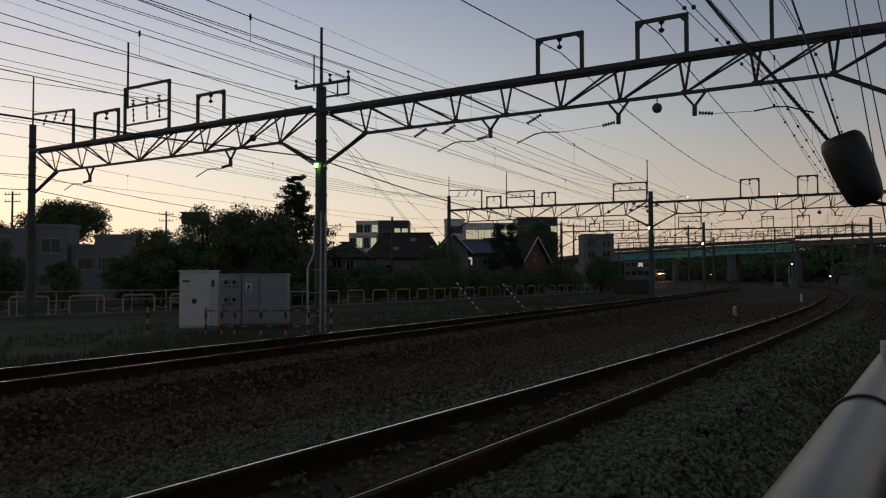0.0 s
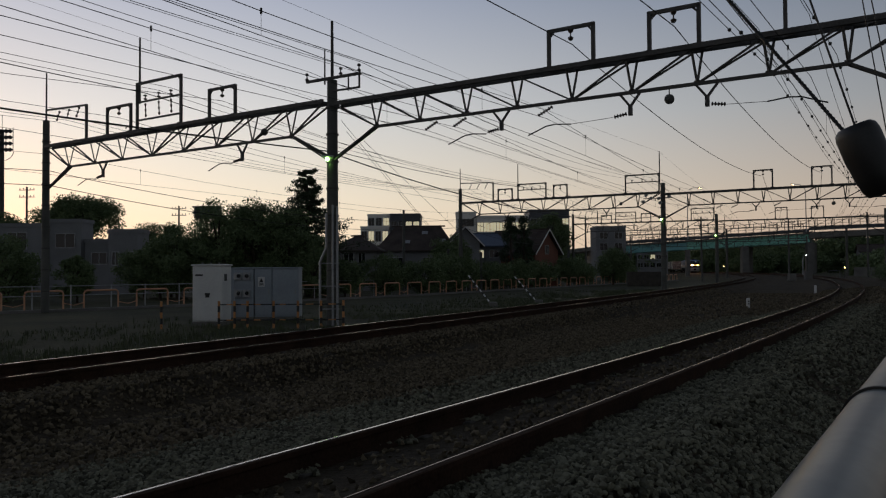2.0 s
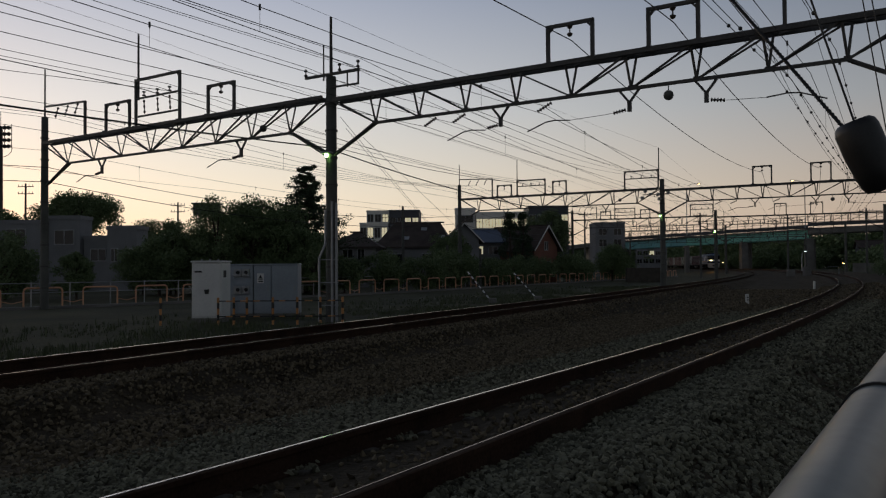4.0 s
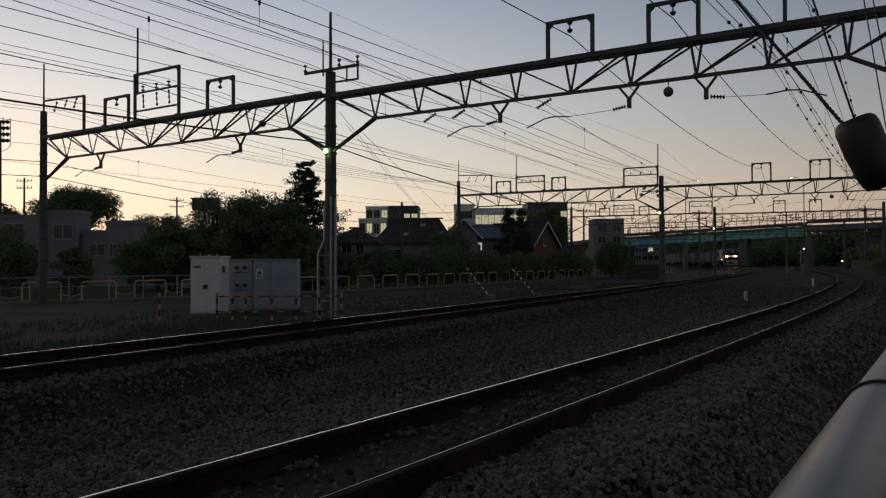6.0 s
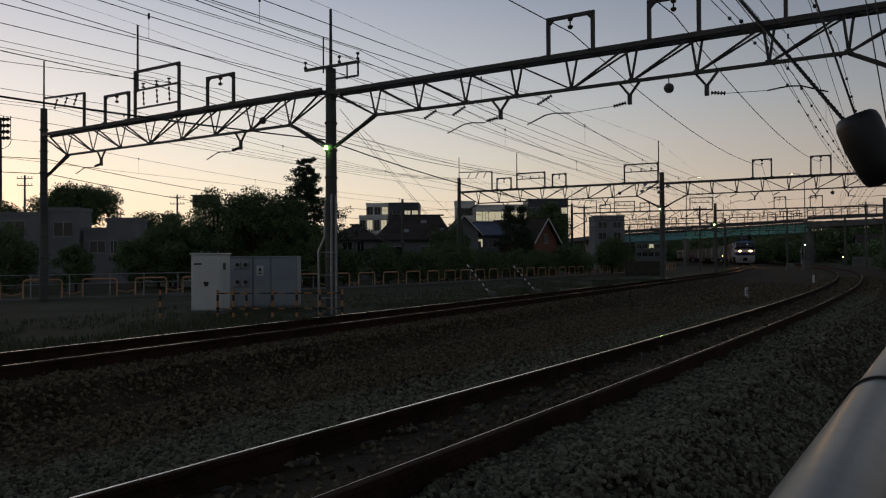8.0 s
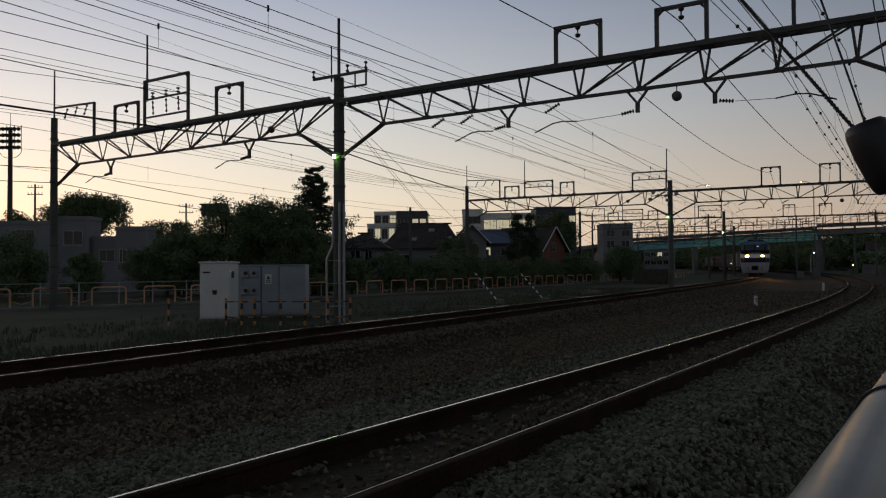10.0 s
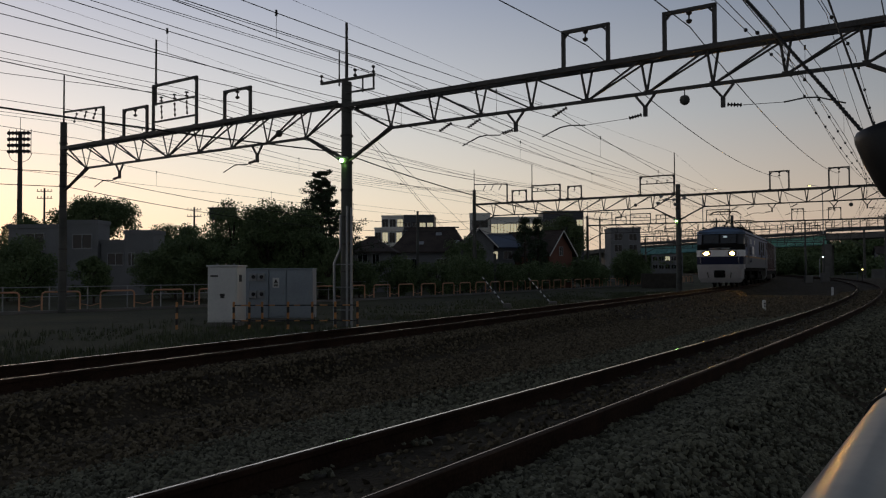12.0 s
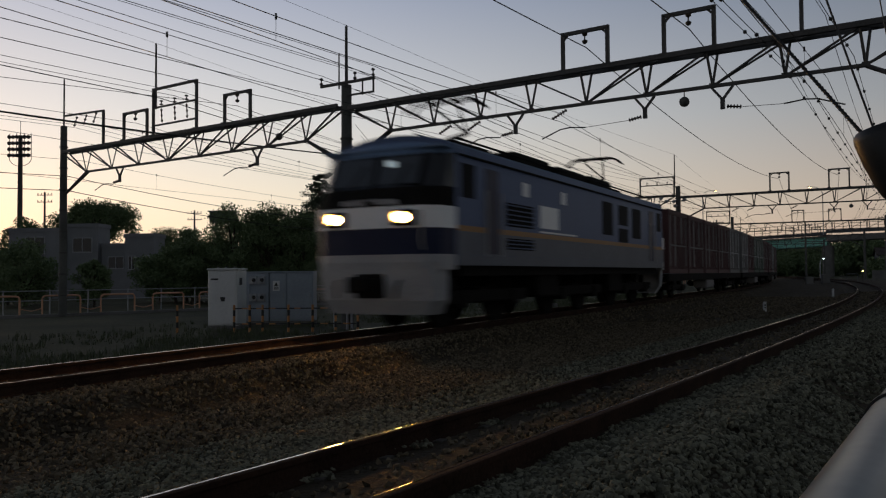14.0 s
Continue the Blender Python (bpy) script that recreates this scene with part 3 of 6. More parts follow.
# offset and height at the near portal, sags, radius, offset and height farther on
for u, z, sags, r, uf, zf in (
        (9.25, 7.58, (0.3, 0.72), 0.015, 7.4, 7.85), (12.25, 7.58, (0.3, 0.72), 0.015, 11.35, 7.85),
        (-5.75, 7.78, (0.3, 0.8), 0.011, -8.6, 7.7), (-12.4, 7.85, (0.3, 0.8), 0.011, -13.7, 7.6),
        (-10.6, 8.72, (0.3, 0.7), 0.02, -12.0, 8.2), (-9.7, 8.72, (0.3, 0.7), 0.011, -11.2, 8.2), (-8.9, 8.72, (0.3, 0.7), 0.011, -10.4, 8.2),
        (-17.3, 8.2, (0.4, 0.8), 0.010, -18.0, 8.2), (-16.5, 8.2, (0.4, 0.8), 0.010, -17.2, 8.2), (-15.7, 8.2, (0.4, 0.8), 0.010, -16.4, 8.2),
        (-1.1, 8.26, (0.2, 0.6), 0.010, -2.5, 8.25), (0.5, 8.26, (0.2, 0.6), 0.010, -1.65, 8.25), (1.33, 8.26, (0.2, 0.6), 0.010, -0.85, 8.25),
        (0.0, 9.95, (0.1, 0.2), 0.006, -0.25, 10.3), (-10.98, 11.2, (0.1, 0.2), 0.006, -12.5, 10.2),
        (4.2, 5.55, (0.3, 0.4), 0.008, 3.2, 5.6), (5.3, 5.55, (0.3, 0.4), 0.008, 4.2, 5.6), (8.4, 5.5, (0.3, 0.4), 0.008, 7.2, 5.6),
        (14.4, 7.15, (0.3, 0.9), 0.008, 13.3, 7.2), (15.6, 7.3, (0.3, 0.9), 0.008, 14.5, 7.2), (3.1, 7.2, (0.2, 0.5), 0.007, 2.0, 7.2)):
    wire("feeder_wire", u, z, sags, r, FEED, uf, zf, u_back={-5.75: -16.0, -10.6: -7.2, -9.7: -8.9, -8.9: -7.7, -10.98: -5.8, 0.0: 1.8, -1.1: 1.5}.get(u))
for u, z, f, uf, zf in ((14.65, 6.1, 0.3, 13.9, 6.2), (15.2, 5.6, 0.7, 14.3, 5.9), (16.2, 6.2, 0.5, 15.0, 6.2)):
    wire("feeder_wire", u, z, (0.3, 0.3), 0.008, "dark feeder wire with clamps along it", uf, zf, beads=f)
wire("trunk_cable", -0.3, 5.3, (0.5, 1.2), 0.024, "thick black trunk cable hung between masts", 0.3, 5.3)
wire("trunk_cable", -17.9, 5.9, (0.5, 1.0), 0.017, "thick black trunk cable hung between masts", -18.0, 5.6)
wire("trunk_cable", -17.9, 5.2, (0.5, 1.0), 0.018, "thick black trunk cable hung between masts", -18.0, 4.9)


# diagonal stays from the first mast down to the verge
def build_stays():
    for u, h, x, y, z in ((0.41, 7.22, 1.22, 71.95, 0.81), (0.67, 6.79, -0.59, 72.13, 2.86), (1.44, 6.4, 2.42, 72.67, 2.55)):
        st = base("stay_wire", Matrix(), "thin slanting stay wire from the mast", "overhead wire", "overhead wires")
        part("strand", Shape().tube([PORTALS[1] @ Vector((u, 0.0, h)), (x, y, z)], 0.009, 5), WIRE, st)
        part("anchor", Shape().box(x - 0.12, x + 0.12, y - 0.12, y + 0.12, -1.1, z + 0.1, 0.02), POLE, st, "slim concrete anchor post")


build_stays()


# ---- the freight train ----
BLUE = material("loco_blue_paint", (0.08, 0.112, 0.20), (0.115, 0.15, 0.25), 0.5, coarse=0.8, fine=14, bump=0.05, depth=0.002, spec=0.15)
NAVY = material("loco_navy_paint", (0.014, 0.018, 0.045), (0.02, 0.026, 0.06), 0.4, coarse=1, fine=14, bump=0.05, depth=0.002, spec=0.15)
PALE = material("loco_pale_grey_paint", (0.30, 0.30, 0.31), (0.40, 0.40, 0.40), 0.5, coarse=1.1, fine=18, bump=0.08, depth=0.002)
GREYBLUE = material("loco_grey_blue_paint", (0.12, 0.13, 0.155), (0.17, 0.18, 0.205), 0.5, coarse=1.1, fine=18, bump=0.08, depth=0.002, spec=0.15)
WHITE = material("loco_white_paint", (0.84, 0.84, 0.84), (0.92, 0.92, 0.91), 0.45, coarse=1.2, fine=18, bump=0.05, depth=0.002)
ORANGE = material("loco_orange_stripe", (0.26, 0.13, 0.035), (0.34, 0.17, 0.05), 0.5, coarse=2, fine=18, bump=0.03, depth=0.001)
ROOF = material("loco_roof_grey", (0.09, 0.15, 0.25), (0.14, 0.22, 0.34), 0.6, coarse=1.2, fine=20, bump=0.1, depth=0.003)
UNDER = material("underframe_dirt", (0.007, 0.0065, 0.006), (0.018, 0.016, 0.014), 0.85, coarse=3, fine=30, bump=0.3, depth=0.004, spec=0.08)
GRILLE = material("black_grille", (0.006, 0.006, 0.007), (0.014, 0.014, 0.015), 0.7, coarse=3, fine=40, bump=0.3, depth=0.004, spec=0.1)
PANE = glass("dark_window_glass", (0.012, 0.013, 0.015))
LAMP = glowing("warm_headlight", (1.0, 0.48, 0.11), 2200.0)
SCREEN = glass("windscreen_glass", (0.05, 0.055, 0.06), 0.12)
CABSIGN = glowing("cab_sign_light", (0.75, 0.9, 0.95), 0.25)
LENS = glowing("warm_headlight_lens", (1.0, 0.44, 0.07), 60.0)


def wheelset(parent, y, r=0.56):
    for x in (-0.535, 0.535):
        wh = part("wheel", Shape().tube([(x - 0.06, y, r), (x + 0.06, y, r)], r, 24), UNDER, parent, "", True)
        part("hub", Shape().tube([(x - 0.13, y, r), (x + 0.13, y, r)], 0.12, 12), UNDER, wh, "", True)


def bogie(parent, y, half, r):
    sh = Shape()
    for x in (-0.95, 0.95):
        sh.box(x - 0.09, x + 0.09, y - half - 0.7, y + half + 0.7, r * 0.85, r * 1.3, 0.03)
        for d in (-half, half):
            sh.box(x - 0.14, x + 0.14, y + d - 0.2, y + d + 0.2, r * 0.7, r * 1.25, 0.03)
            sh.tube([(x, y + d - 0.3, r * 1.1), (x, y + d - 0.3, r * 1.75)], 0.09, 10)
    sh.box(-0.9, 0.9, y - 0.25, y + 0.25, r * 0.8, r * 1.4, 0.04)
    part("bogie", sh, UNDER, parent, "dirty black bogie")
    for d in (-half, half):
        wheelset(parent, y + d, r)


def pantograph(parent, y, up):
    z0 = 3.75
    sh = Shape()
    for x in (-0.55, 0.55):
        sh.box(x - 0.05, x + 0.05, y - 0.9, y + 0.9, z0, z0 + 0.08)
        sh.discs((x, y - 0.7, 3.55), (x, y - 0.7, z0), 2, 0.1, 0.05).discs((x, y + 0.7, 3.55), (x, y + 0.7, z0), 2, 0.1, 0.05)
    top = 4.84 if up else 4.1
    knee = Vector((0, y + (0.95 if up else 1.1), z0 + (top - z0) * 0.5))
    sh.tube([(0, y - 0.5, z0 + 0.1), knee], 0.05, 8).tube([(0.12, y - 0.3, z0 + 0.1), knee], 0.02, 6)
    for x in (-0.3, 0.3):
        sh.tube([knee, (x, y - 0.1, top - 0.12)], 0.025, 6)
    for d in (-0.17, 0.17):
        sh.tube([(-0.95, y - 0.1 + d, top - 0.22), (-0.72, y - 0.1 + d, top - 0.03), (-0.5, y - 0.1 + d, top), (0.5, y - 0.1 + d, top), (0.72, y - 0.1 + d, top - 0.03), (0.95, y - 0.1 + d, top - 0.22)], 0.028, 6)
    sh.bar((-0.3, y - 0.27, top - 0.05), (-0.3, y + 0.07, top - 0.05), 0.05, 0.05).bar((0.3, y - 0.27, top - 0.05), (0.3, y + 0.07, top - 0.05), 0.05, 0.05)
    part("pantograph", sh, UNDER, parent, "single-arm pantograph on the roof")


def build_locomotive():
    lo = base("electric_locomotive", Matrix(), "blue and grey electric freight locomotive with lit headlights", "locomotive")
    W, LEN = 1.42, 17.4

    def section(y, inset, z0, z1, crown):
        """One ring of the body shell."""
        w = W - inset
        pts = [(-w, y, z0), (-w, y, z1 - 0.12), (-w + 0.08, y, z1 + 0.05)]
        for k in range(1, 8):
            x = -w + 0.08 + (2 * w - 0.16) * k / 8
            pts.append((x, y, z1 + 0.05 + crown * (1 - (x / w) ** 2)))
        return pts + [(w - 0.08, y, z1 + 0.05), (w, y, z1 - 0.12), (w, y, z0)]

    side = Shape()
    ys = [0.75, 1.0, 8.7, LEN - 1.0, LEN - 0.75]
    side.loft([section(y, 0.0, 1.24, 3.42, 0.26) for y in ys])
    body = part("body", side, BLUE, lo, "grey-blue painted body side", True)
    part("roof_skin", Shape().loft([[(x, y, 3.475 + 0.27 * (1 - (x / W) ** 2)) for x in np.linspace(-W + 0.1, W - 0.1, 9)] + [(W - 0.1, y, 3.42), (-W + 0.1, y, 3.42)] for y in (0.8, LEN - 0.8)]), ROOF, body, "dull grey roof")

    def nose(sign, y0):
        """The flat cab front: bands of colour between its levels, leaning back above the lamps."""
        def back_at(z):
            return 0.0 + max(0, z - 2.35) * 0.42 + max(0, 1.24 - z) * 0.25

        def ring(z, grow=0.0):
            b = back_at(z)
            e = 0.75
            half = [(W + grow, e), (W - 0.06 + grow, b + 0.30 - grow), (W - 0.34, b + 0.07 - grow), (0.5, b - grow)]
            pts = half + [(-x, y) for x, y in half[::-1]]
            return [(x, y0 + sign * y, z) for x, y in pts]

        bands = (("skirt_band", 1.14, 1.42, PALE, "pale grey lower edge"), ("lower_band", 1.42, 1.90, NAVY, "navy lower front"), ("white_band", 1.90, 2.30, WHITE, "white band round the headlights"), ("upper_band", 2.30, 2.66, UNDER, "dark band below the windscreen"), ("windscreen", 2.66, 3.30, PANE, "dark raked windscreen"), ("brow", 3.30, 3.46, ROOF, "blue-grey brow"))
        for nm, a, b, ma, lab in bands:
            g = 0.012 if nm == "white_band" else 0.0
            part(nm, Shape().loft([ring(a, g), ring((a + b) / 2, g), ring(b, g)]), ma, lo, lab)
        for x in (-0.02, 0.98, -1.02):
            part("windscreen_pillar", Shape().bar((x, y0 + sign * (back_at(2.66) - 0.02 + (0.2 if abs(x) > 0.5 else 0) * 0.3), 2.66), (x, y0 + sign * (back_at(3.3) - 0.02 + (0.2 if abs(x) > 0.5 else 0) * 0.3), 3.3), 0.06, 0.03), UNDER, lo)
        # roof cap of the cab
        cap = []
        for k, (d, h) in enumerate(((0.42, 0.0), (0.6, 0.12), (0.9, 0.22), (1.3, 0.28))):
            w = W - 0.10 + 0.02 * k
            cap.append([(x, y0 + sign * d, 3.44 + h * (1 - (x / (w + 0.02)) ** 2)) for x in np.linspace(-w, w, 9)] + [(w, y0 + sign * d, 3.40), (-w, y0 + sign * d, 3.40)])
        part("cab_roof", Shape().loft(cap), ROOF, lo, "rounded blue-grey cab roof", True)
        # snow plough skirt, coupler, steps
        sk = Shape()
        prof = [(-1.36, 0.55), (-1.25, 0.12), (-0.6, 0.0), (0.6, 0.0), (1.25, 0.12), (1.36, 0.55), (1.3, 0.62), (1.2, 0.2), (-1.2, 0.2), (-1.3, 0.62)]
        sk.loft([[(x * f, y0 + sign * (y + o), z) for x, y in prof] for z, f, o in ((0.32, 0.86, 0.14), (0.58, 0.98, 0.05), (1.14, 1.0, 0.0))])
        part("front_skirt", sk, PALE, lo, "dirty pale grey front skirt")
        cp = Shape().box(-0.33, 0.33, min(y0 - sign * 0.02, y0 + sign * 0.3), max(y0 - sign * 0.02, y0 + sign * 0.3), 0.62, 1.08, 0.04)
        cp.box(-0.14, 0.14, min(y0 - sign * 0.42, y0), max(y0 - sign * 0.42, y0), 0.74, 1.0, 0.04).box(-0.2, 0.2, min(y0 - sign * 0.5, y0 - sign * 0.28), max(y0 - sign * 0.5, y0 - sign * 0.28), 0.72, 1.02, 0.05)
        part("coupler", cp, UNDER, lo, "black knuckle coupler")
        for x in (-0.85, 0.85):
            part("brake_hose", Shape().tube([(x * 0.8, y0 - sign * 0.02, 0.95), (x * 0.8, y0 - sign * 0.12, 0.85), (x * 0.75, y0 - sign * 0.12, 0.62)], 0.025, 8), UNDER, lo)
            part("hand_rail", Shape().tube([(x * 1.3, y0 - sign * 0.03 + sign * 0.12, 1.5), (x * 1.3, y0 - sign * 0.08 + sign * 0.1, 1.62), (x * 1.3, y0 - sign * 0.08 + sign * 0.1, 2.2)], 0.016, 6), PALE, lo)
        for x in (-0.745, 0.745):
            hl = part("headlight_housing", Shape().box(x - 0.24, x + 0.24, y0 - 0.05, y0 + 0.05, 1.94, 2.23, 0.03), UNDER, lo, "headlight housing")
            if sign > 0:
                part("headlight", Shape().loft([[(x + 0.15 * f * math.cos(q * math.pi / 12), y0 - d, 2.085 + 0.10 * f * math.sin(q * math.pi / 12)) for q in range(24)] for d, f in ((0.03, 1.0), (0.062, 1.0), (0.068, 0.9))]), LENS, hl, "lit warm headlight")
                # added hood: keeps the lens and bulbs from lighting the ground alongside
                oval = [(math.cos(q * math.pi / 12), math.sin(q * math.pi / 12)) for q in range(24)]
                part("lamp_hood", Shape().loft([[(x + f * 0.15 * c, y0 - d, 2.085 + f * 0.10 * e) for c, e in oval] for d, f in ((0.05, 1.03), (0.13, 1.08), (0.13, 1.16), (0.05, 1.16), (0.05, 1.03))], cap=False), UNDER, hl, "added dark hood to narrow the lamp beam", True)
                for dx in (-0.06, 0.06):
                    part("bulb", Shape().tube([(x + dx, y0 - 0.06, 2.085), (x + dx, y0 - 0.08, 2.085)], 0.045, 14), LAMP, hl, "bright bulb")
        for x in (-0.5, 0.5):
            part("screen_pane", Shape().add([(x * 1.0 - 0.44, y0 + sign * (back_at(2.72) - 0.012), 2.72), (x + 0.44, y0 + sign * (back_at(2.72) - 0.012), 2.72), (x + 0.44, y0 + sign * (back_at(3.24) - 0.012), 3.24), (x - 0.44, y0 + sign * (back_at(3.24) - 0.012), 3.24)], [(0, 1, 2, 3)]), SCREEN, lo, "grey reflecting screen pane")
            part("wiper", Shape().tube([(x, y0 + sign * (back_at(2.7) - 0.05), 2.68), (x + 0.25, y0 + sign * (back_at(3.1) - 0.05), 3.1)], 0.012, 5), UNDER, lo)
        part("cab_sign", Shape().box(0.2, 0.42, min(y0 + sign * (back_at(3.1) - 0.03), y0 + sign * (back_at(3.1) - 0.02)), max(y0 + sign * (back_at(3.1) - 0.03), y0 + sign * (back_at(3.1) - 0.02)), 3.02, 3.17), CABSIGN, lo, "small pale lit sign behind the screen")
        for x in (-0.36, 0.36):
            part("number_plate", Shape().box(x - 0.24, x + 0.24, min(y0 - sign * 0.02, y0 + sign * 0.03), max(y0 - sign * 0.02, y0 + sign * 0.03), 2.335, 2.425, 0.006), PALE, lo, "dull pale plate above the white band")
        part("front_handrail", Shape().tube([(-0.35, y0 - sign * 0.06 + sign * 0.02, 2.42), (0.35, y0 - sign * 0.06 + sign * 0.02, 2.42)], 0.016, 6), PALE, lo)

    nose(1, 0.0)
    nose(-1, LEN)
    for sx in (1, -1):
        def plate(nm, y0, y1, z0, z1, ma, lab="", out=0.012, c=0.0):
            xs = sorted((sx * (W - 0.02), sx * (W + out)))
            return part(nm, Shape().box(xs[0], xs[1], y0, y1, z0, z1, c), ma, lo, lab)
        plate("side_stripe", 0.8, LEN - 0.8, 1.86, 1.97, ORANGE, "dull orange stripe along the side", 0.006)
        plate("lower_side", 0.8, LEN - 0.8, 1.42, 1.855, GREYBLUE, "grey lower body side", 0.005)
        plate("sole_bar", 0.78, LEN - 0.78, 1.22, 1.415, GREYBLUE, "pale sole bar", 0.02)
        plate("gutter", 0.8, LEN - 0.8, 3.27, 3.31, UNDER, "rain gutter", 0.03)
        for a in (0.95, LEN - 1.55):
            plate("cab_window", a, a + 0.6, 2.5, 3.15, GRILLE, "cab side window", 0.01, 0.01)
        # no recess is cut; the plate's navy colour stands for its shade
        for a in (2.0, LEN - 2.65):
            d = plate("cab_door", a, a + 0.62, 1.45, 3.15, NAVY, "flat navy cab door plate, dark in place of a shaded recess", 0.008)
            for q in (a - 0.06, a + 0.66):
                xx = sx * (W + 0.06)
                part("door_rail", Shape().tube([(xx, q, 1.4), (xx, q, 2.7)], 0.017, 6), PALE, lo)
        for z0 in (1.56, 2.05):
            g = plate("louvre_box", 3.0, 4.5, z0, z0 + (0.24 if z0 < 2 else 0.5), UNDER, "black louvre", 0.006)
            k = 3 if z0 < 2 else 5
            for i in range(k):
                zz = z0 + (i + 0.5) * (0.24 if z0 < 2 else 0.5) / k
                xs = sorted((sx * W, sx * (W + 0.03)))
                part("slat", Shape().box(xs[0], xs[1], 3.02, 4.48, zz - 0.012, zz + 0.012), BLUE, g)
        plate("emblem_panel", 4.9, 6.1, 2.1, 2.62, WHITE, "faded white lettering panel", 0.009)
        plate("emblem_line", 4.9, 7.4, 1.99, 2.03, WHITE, "", 0.009)
        for a in (3.9, 6.3):
            plate("small_window", a, a + 0.32, 2.75, 3.05, WHITE, "pale small vent plate", 0.01)
        for a, z0, z1 in ((9.6, 2.15, 3.1), (11.2, 2.5, 3.1), (11.2, 1.98, 2.4), (12.7, 2.15, 3.1)):
            plate("machine_room_window", a, a + 1.0, z0, z1, GRILLE, "tall black grille window", 0.01, 0.01)
    # underframe gear
    for a in (3.0, 8.7, 14.4):
        bogie(lo, a, 1.27, 0.56)
    tank = Shape()
    for a, b in ((5.3, 6.6), (10.9, 12.2)):
        tank.box(-1.2, 1.2, a, b, 0.5, 1.22, 0.05)
    tank.box(-1.3, 1.3, 1.2, LEN - 1.2, 1.02, 1.24)
    part("underframe", tank, UNDER, lo, "black underframe with equipment boxes")
    roof = Shape()
    for a, b, w, h in ((4.9, 7.2, 0.8, 0.22), (7.7, 9.9, 0.85, 0.18), (10.4, 12.6, 0.8, 0.22)):
        roof.box(-w, w, a, b, 3.6, 3.72 + h, 0.05)
    for y in np.arange(1.7, 16, 0.5):
        roof.box(-0.02, 0.02, y, y + 0.46, 3.9, 3.93)
    for x in (-1.05, 1.05):
        roof.tube([(x, 1.5, 3.72), (x, 15.8, 3.72)], 0.025, 6)
    part("roof_equipment", roof, UNDER, lo, "dark boxes and cable runs on the roof")
    pantograph(lo, 3.1, True)
    pantograph(lo, LEN - 4.0, True)
    return lo


CONT = {
    "brown": material("container_maroon", (0.065, 0.026, 0.026), (0.11, 0.045, 0.043), 0.7, coarse=0.9, fine=16, bump=0.1, depth=0.003),
    "grey": material("container_grey", (0.13, 0.125, 0.12), (0.19, 0.18, 0.175), 0.7, coarse=0.9, fine=16, bump=0.1, depth=0.003),
    "green": material("container_green", (0.045, 0.065, 0.05), (0.07, 0.10, 0.07), 0.7, coarse=0.9, fine=16, bump=0.1, depth=0.003),
}


def build_wagon(colours):
    wa = base("container_wagon", Matrix(), "flat freight wagon loaded with maroon rail containers", "freight wagon", "wagons of the train")
    fr = Shape()
    for x in (-1.15, 1.15):
        fr.box(x - 0.12, x + 0.12, 0.3, 19.7, 0.72, 1.0, 0.02)
    fr.box(-1.1, 1.1, 0.3, 19.7, 0.9, 0.98)
    for y in (0.3, 19.5):
        fr.box(-1.2, 1.2, y, y + 0.2, 0.7, 1.0, 0.02)
    part("wagon_frame", fr, UNDER, wa, "black wagon frame")
    for x in (-1.2, 0.6):
        part("side_tank", Shape().box(x, x + 0.62, 8.6, 10.6, 0.3, 0.72, 0.06), CONT["grey"], wa, "grey equipment box under the frame")
    for q in (-0.1, 19.6):
        part("coupler", Shape().box(-0.12, 0.12, q, q + 0.5, 0.75, 0.98, 0.03), UNDER, wa)
    bogie(wa, 2.9, 0.95, 0.43)
    bogie(wa, 17.1, 0.95, 0.43)
    for i, c in enumerate(colours):
        if c is None:
            continue
        y0 = 0.5 + i * 3.84
        sh = Shape().box(-1.2, 1.2, y0 + 0.03, y0 + 3.65, 1.02, 3.5, 0.03)
        co = part("container", sh, CONT[c], wa, f"{'maroon' if c == 'brown' else c} steel rail container")
        ribs = Shape()
        for x in (-1.205, 1.205):
            xs = sorted((x, x * 1.02))
            for k in range(13):
                yy = y0 + 0.15 + k * 0.28
                ribs.box(xs[0], xs[1], yy, yy + 0.1, 1.2, 3.32)
            ribs.box(xs[0], xs[1] + 0.0, y0 + 0.03, y0 + 3.65, 1.02, 1.16).box(xs[0], xs[1], y0 + 0.03, y0 + 3.65, 3.36, 3.5)
            for yy in (y0 + 0.03, y0 + 3.53):
                ribs.box(xs[0] - 0.008, xs[1] + 0.008, yy, yy + 0.12, 1.02, 3.5)
        part("ribs", ribs, CONT[c], co)
        marks = CONT["grey"] if c == "brown" else PALE
        for x in (1.222, -1.222):
            xs = sorted((x, x * 1.012))
            for q, w in ((0.18, 0.16), (1.05, 0.22), (2.3, 0.2), (3.2, 0.14)):
                part("marking_panel", Shape().box(xs[0], xs[1], y0 + q, y0 + q + w, 1.3 if q != 2.3 else 2.2, 3.3), marks, co, "faded pale marking panel")
            part("cross_band", Shape().box(xs[0], xs[1], y0 + 0.3, y0 + 3.3, 2.1, 2.15), marks, co)
    return wa


LOCO = build_locomotive()
LOADS = (["brown", "brown", "brown", "brown", "grey"], ["grey", "brown", "green", "green", "brown"], ["brown", "brown", "grey", "brown", "brown"], ["green", "brown", "brown", "brown", "grey"], ["brown", "brown", "brown", "brown", "brown"], ["brown", "grey", "brown", "brown", "green"])
WAGONS = [build_wagon(c) for c in LOADS]
SPEED, FRONT_AT_END = 19.12, 12.1


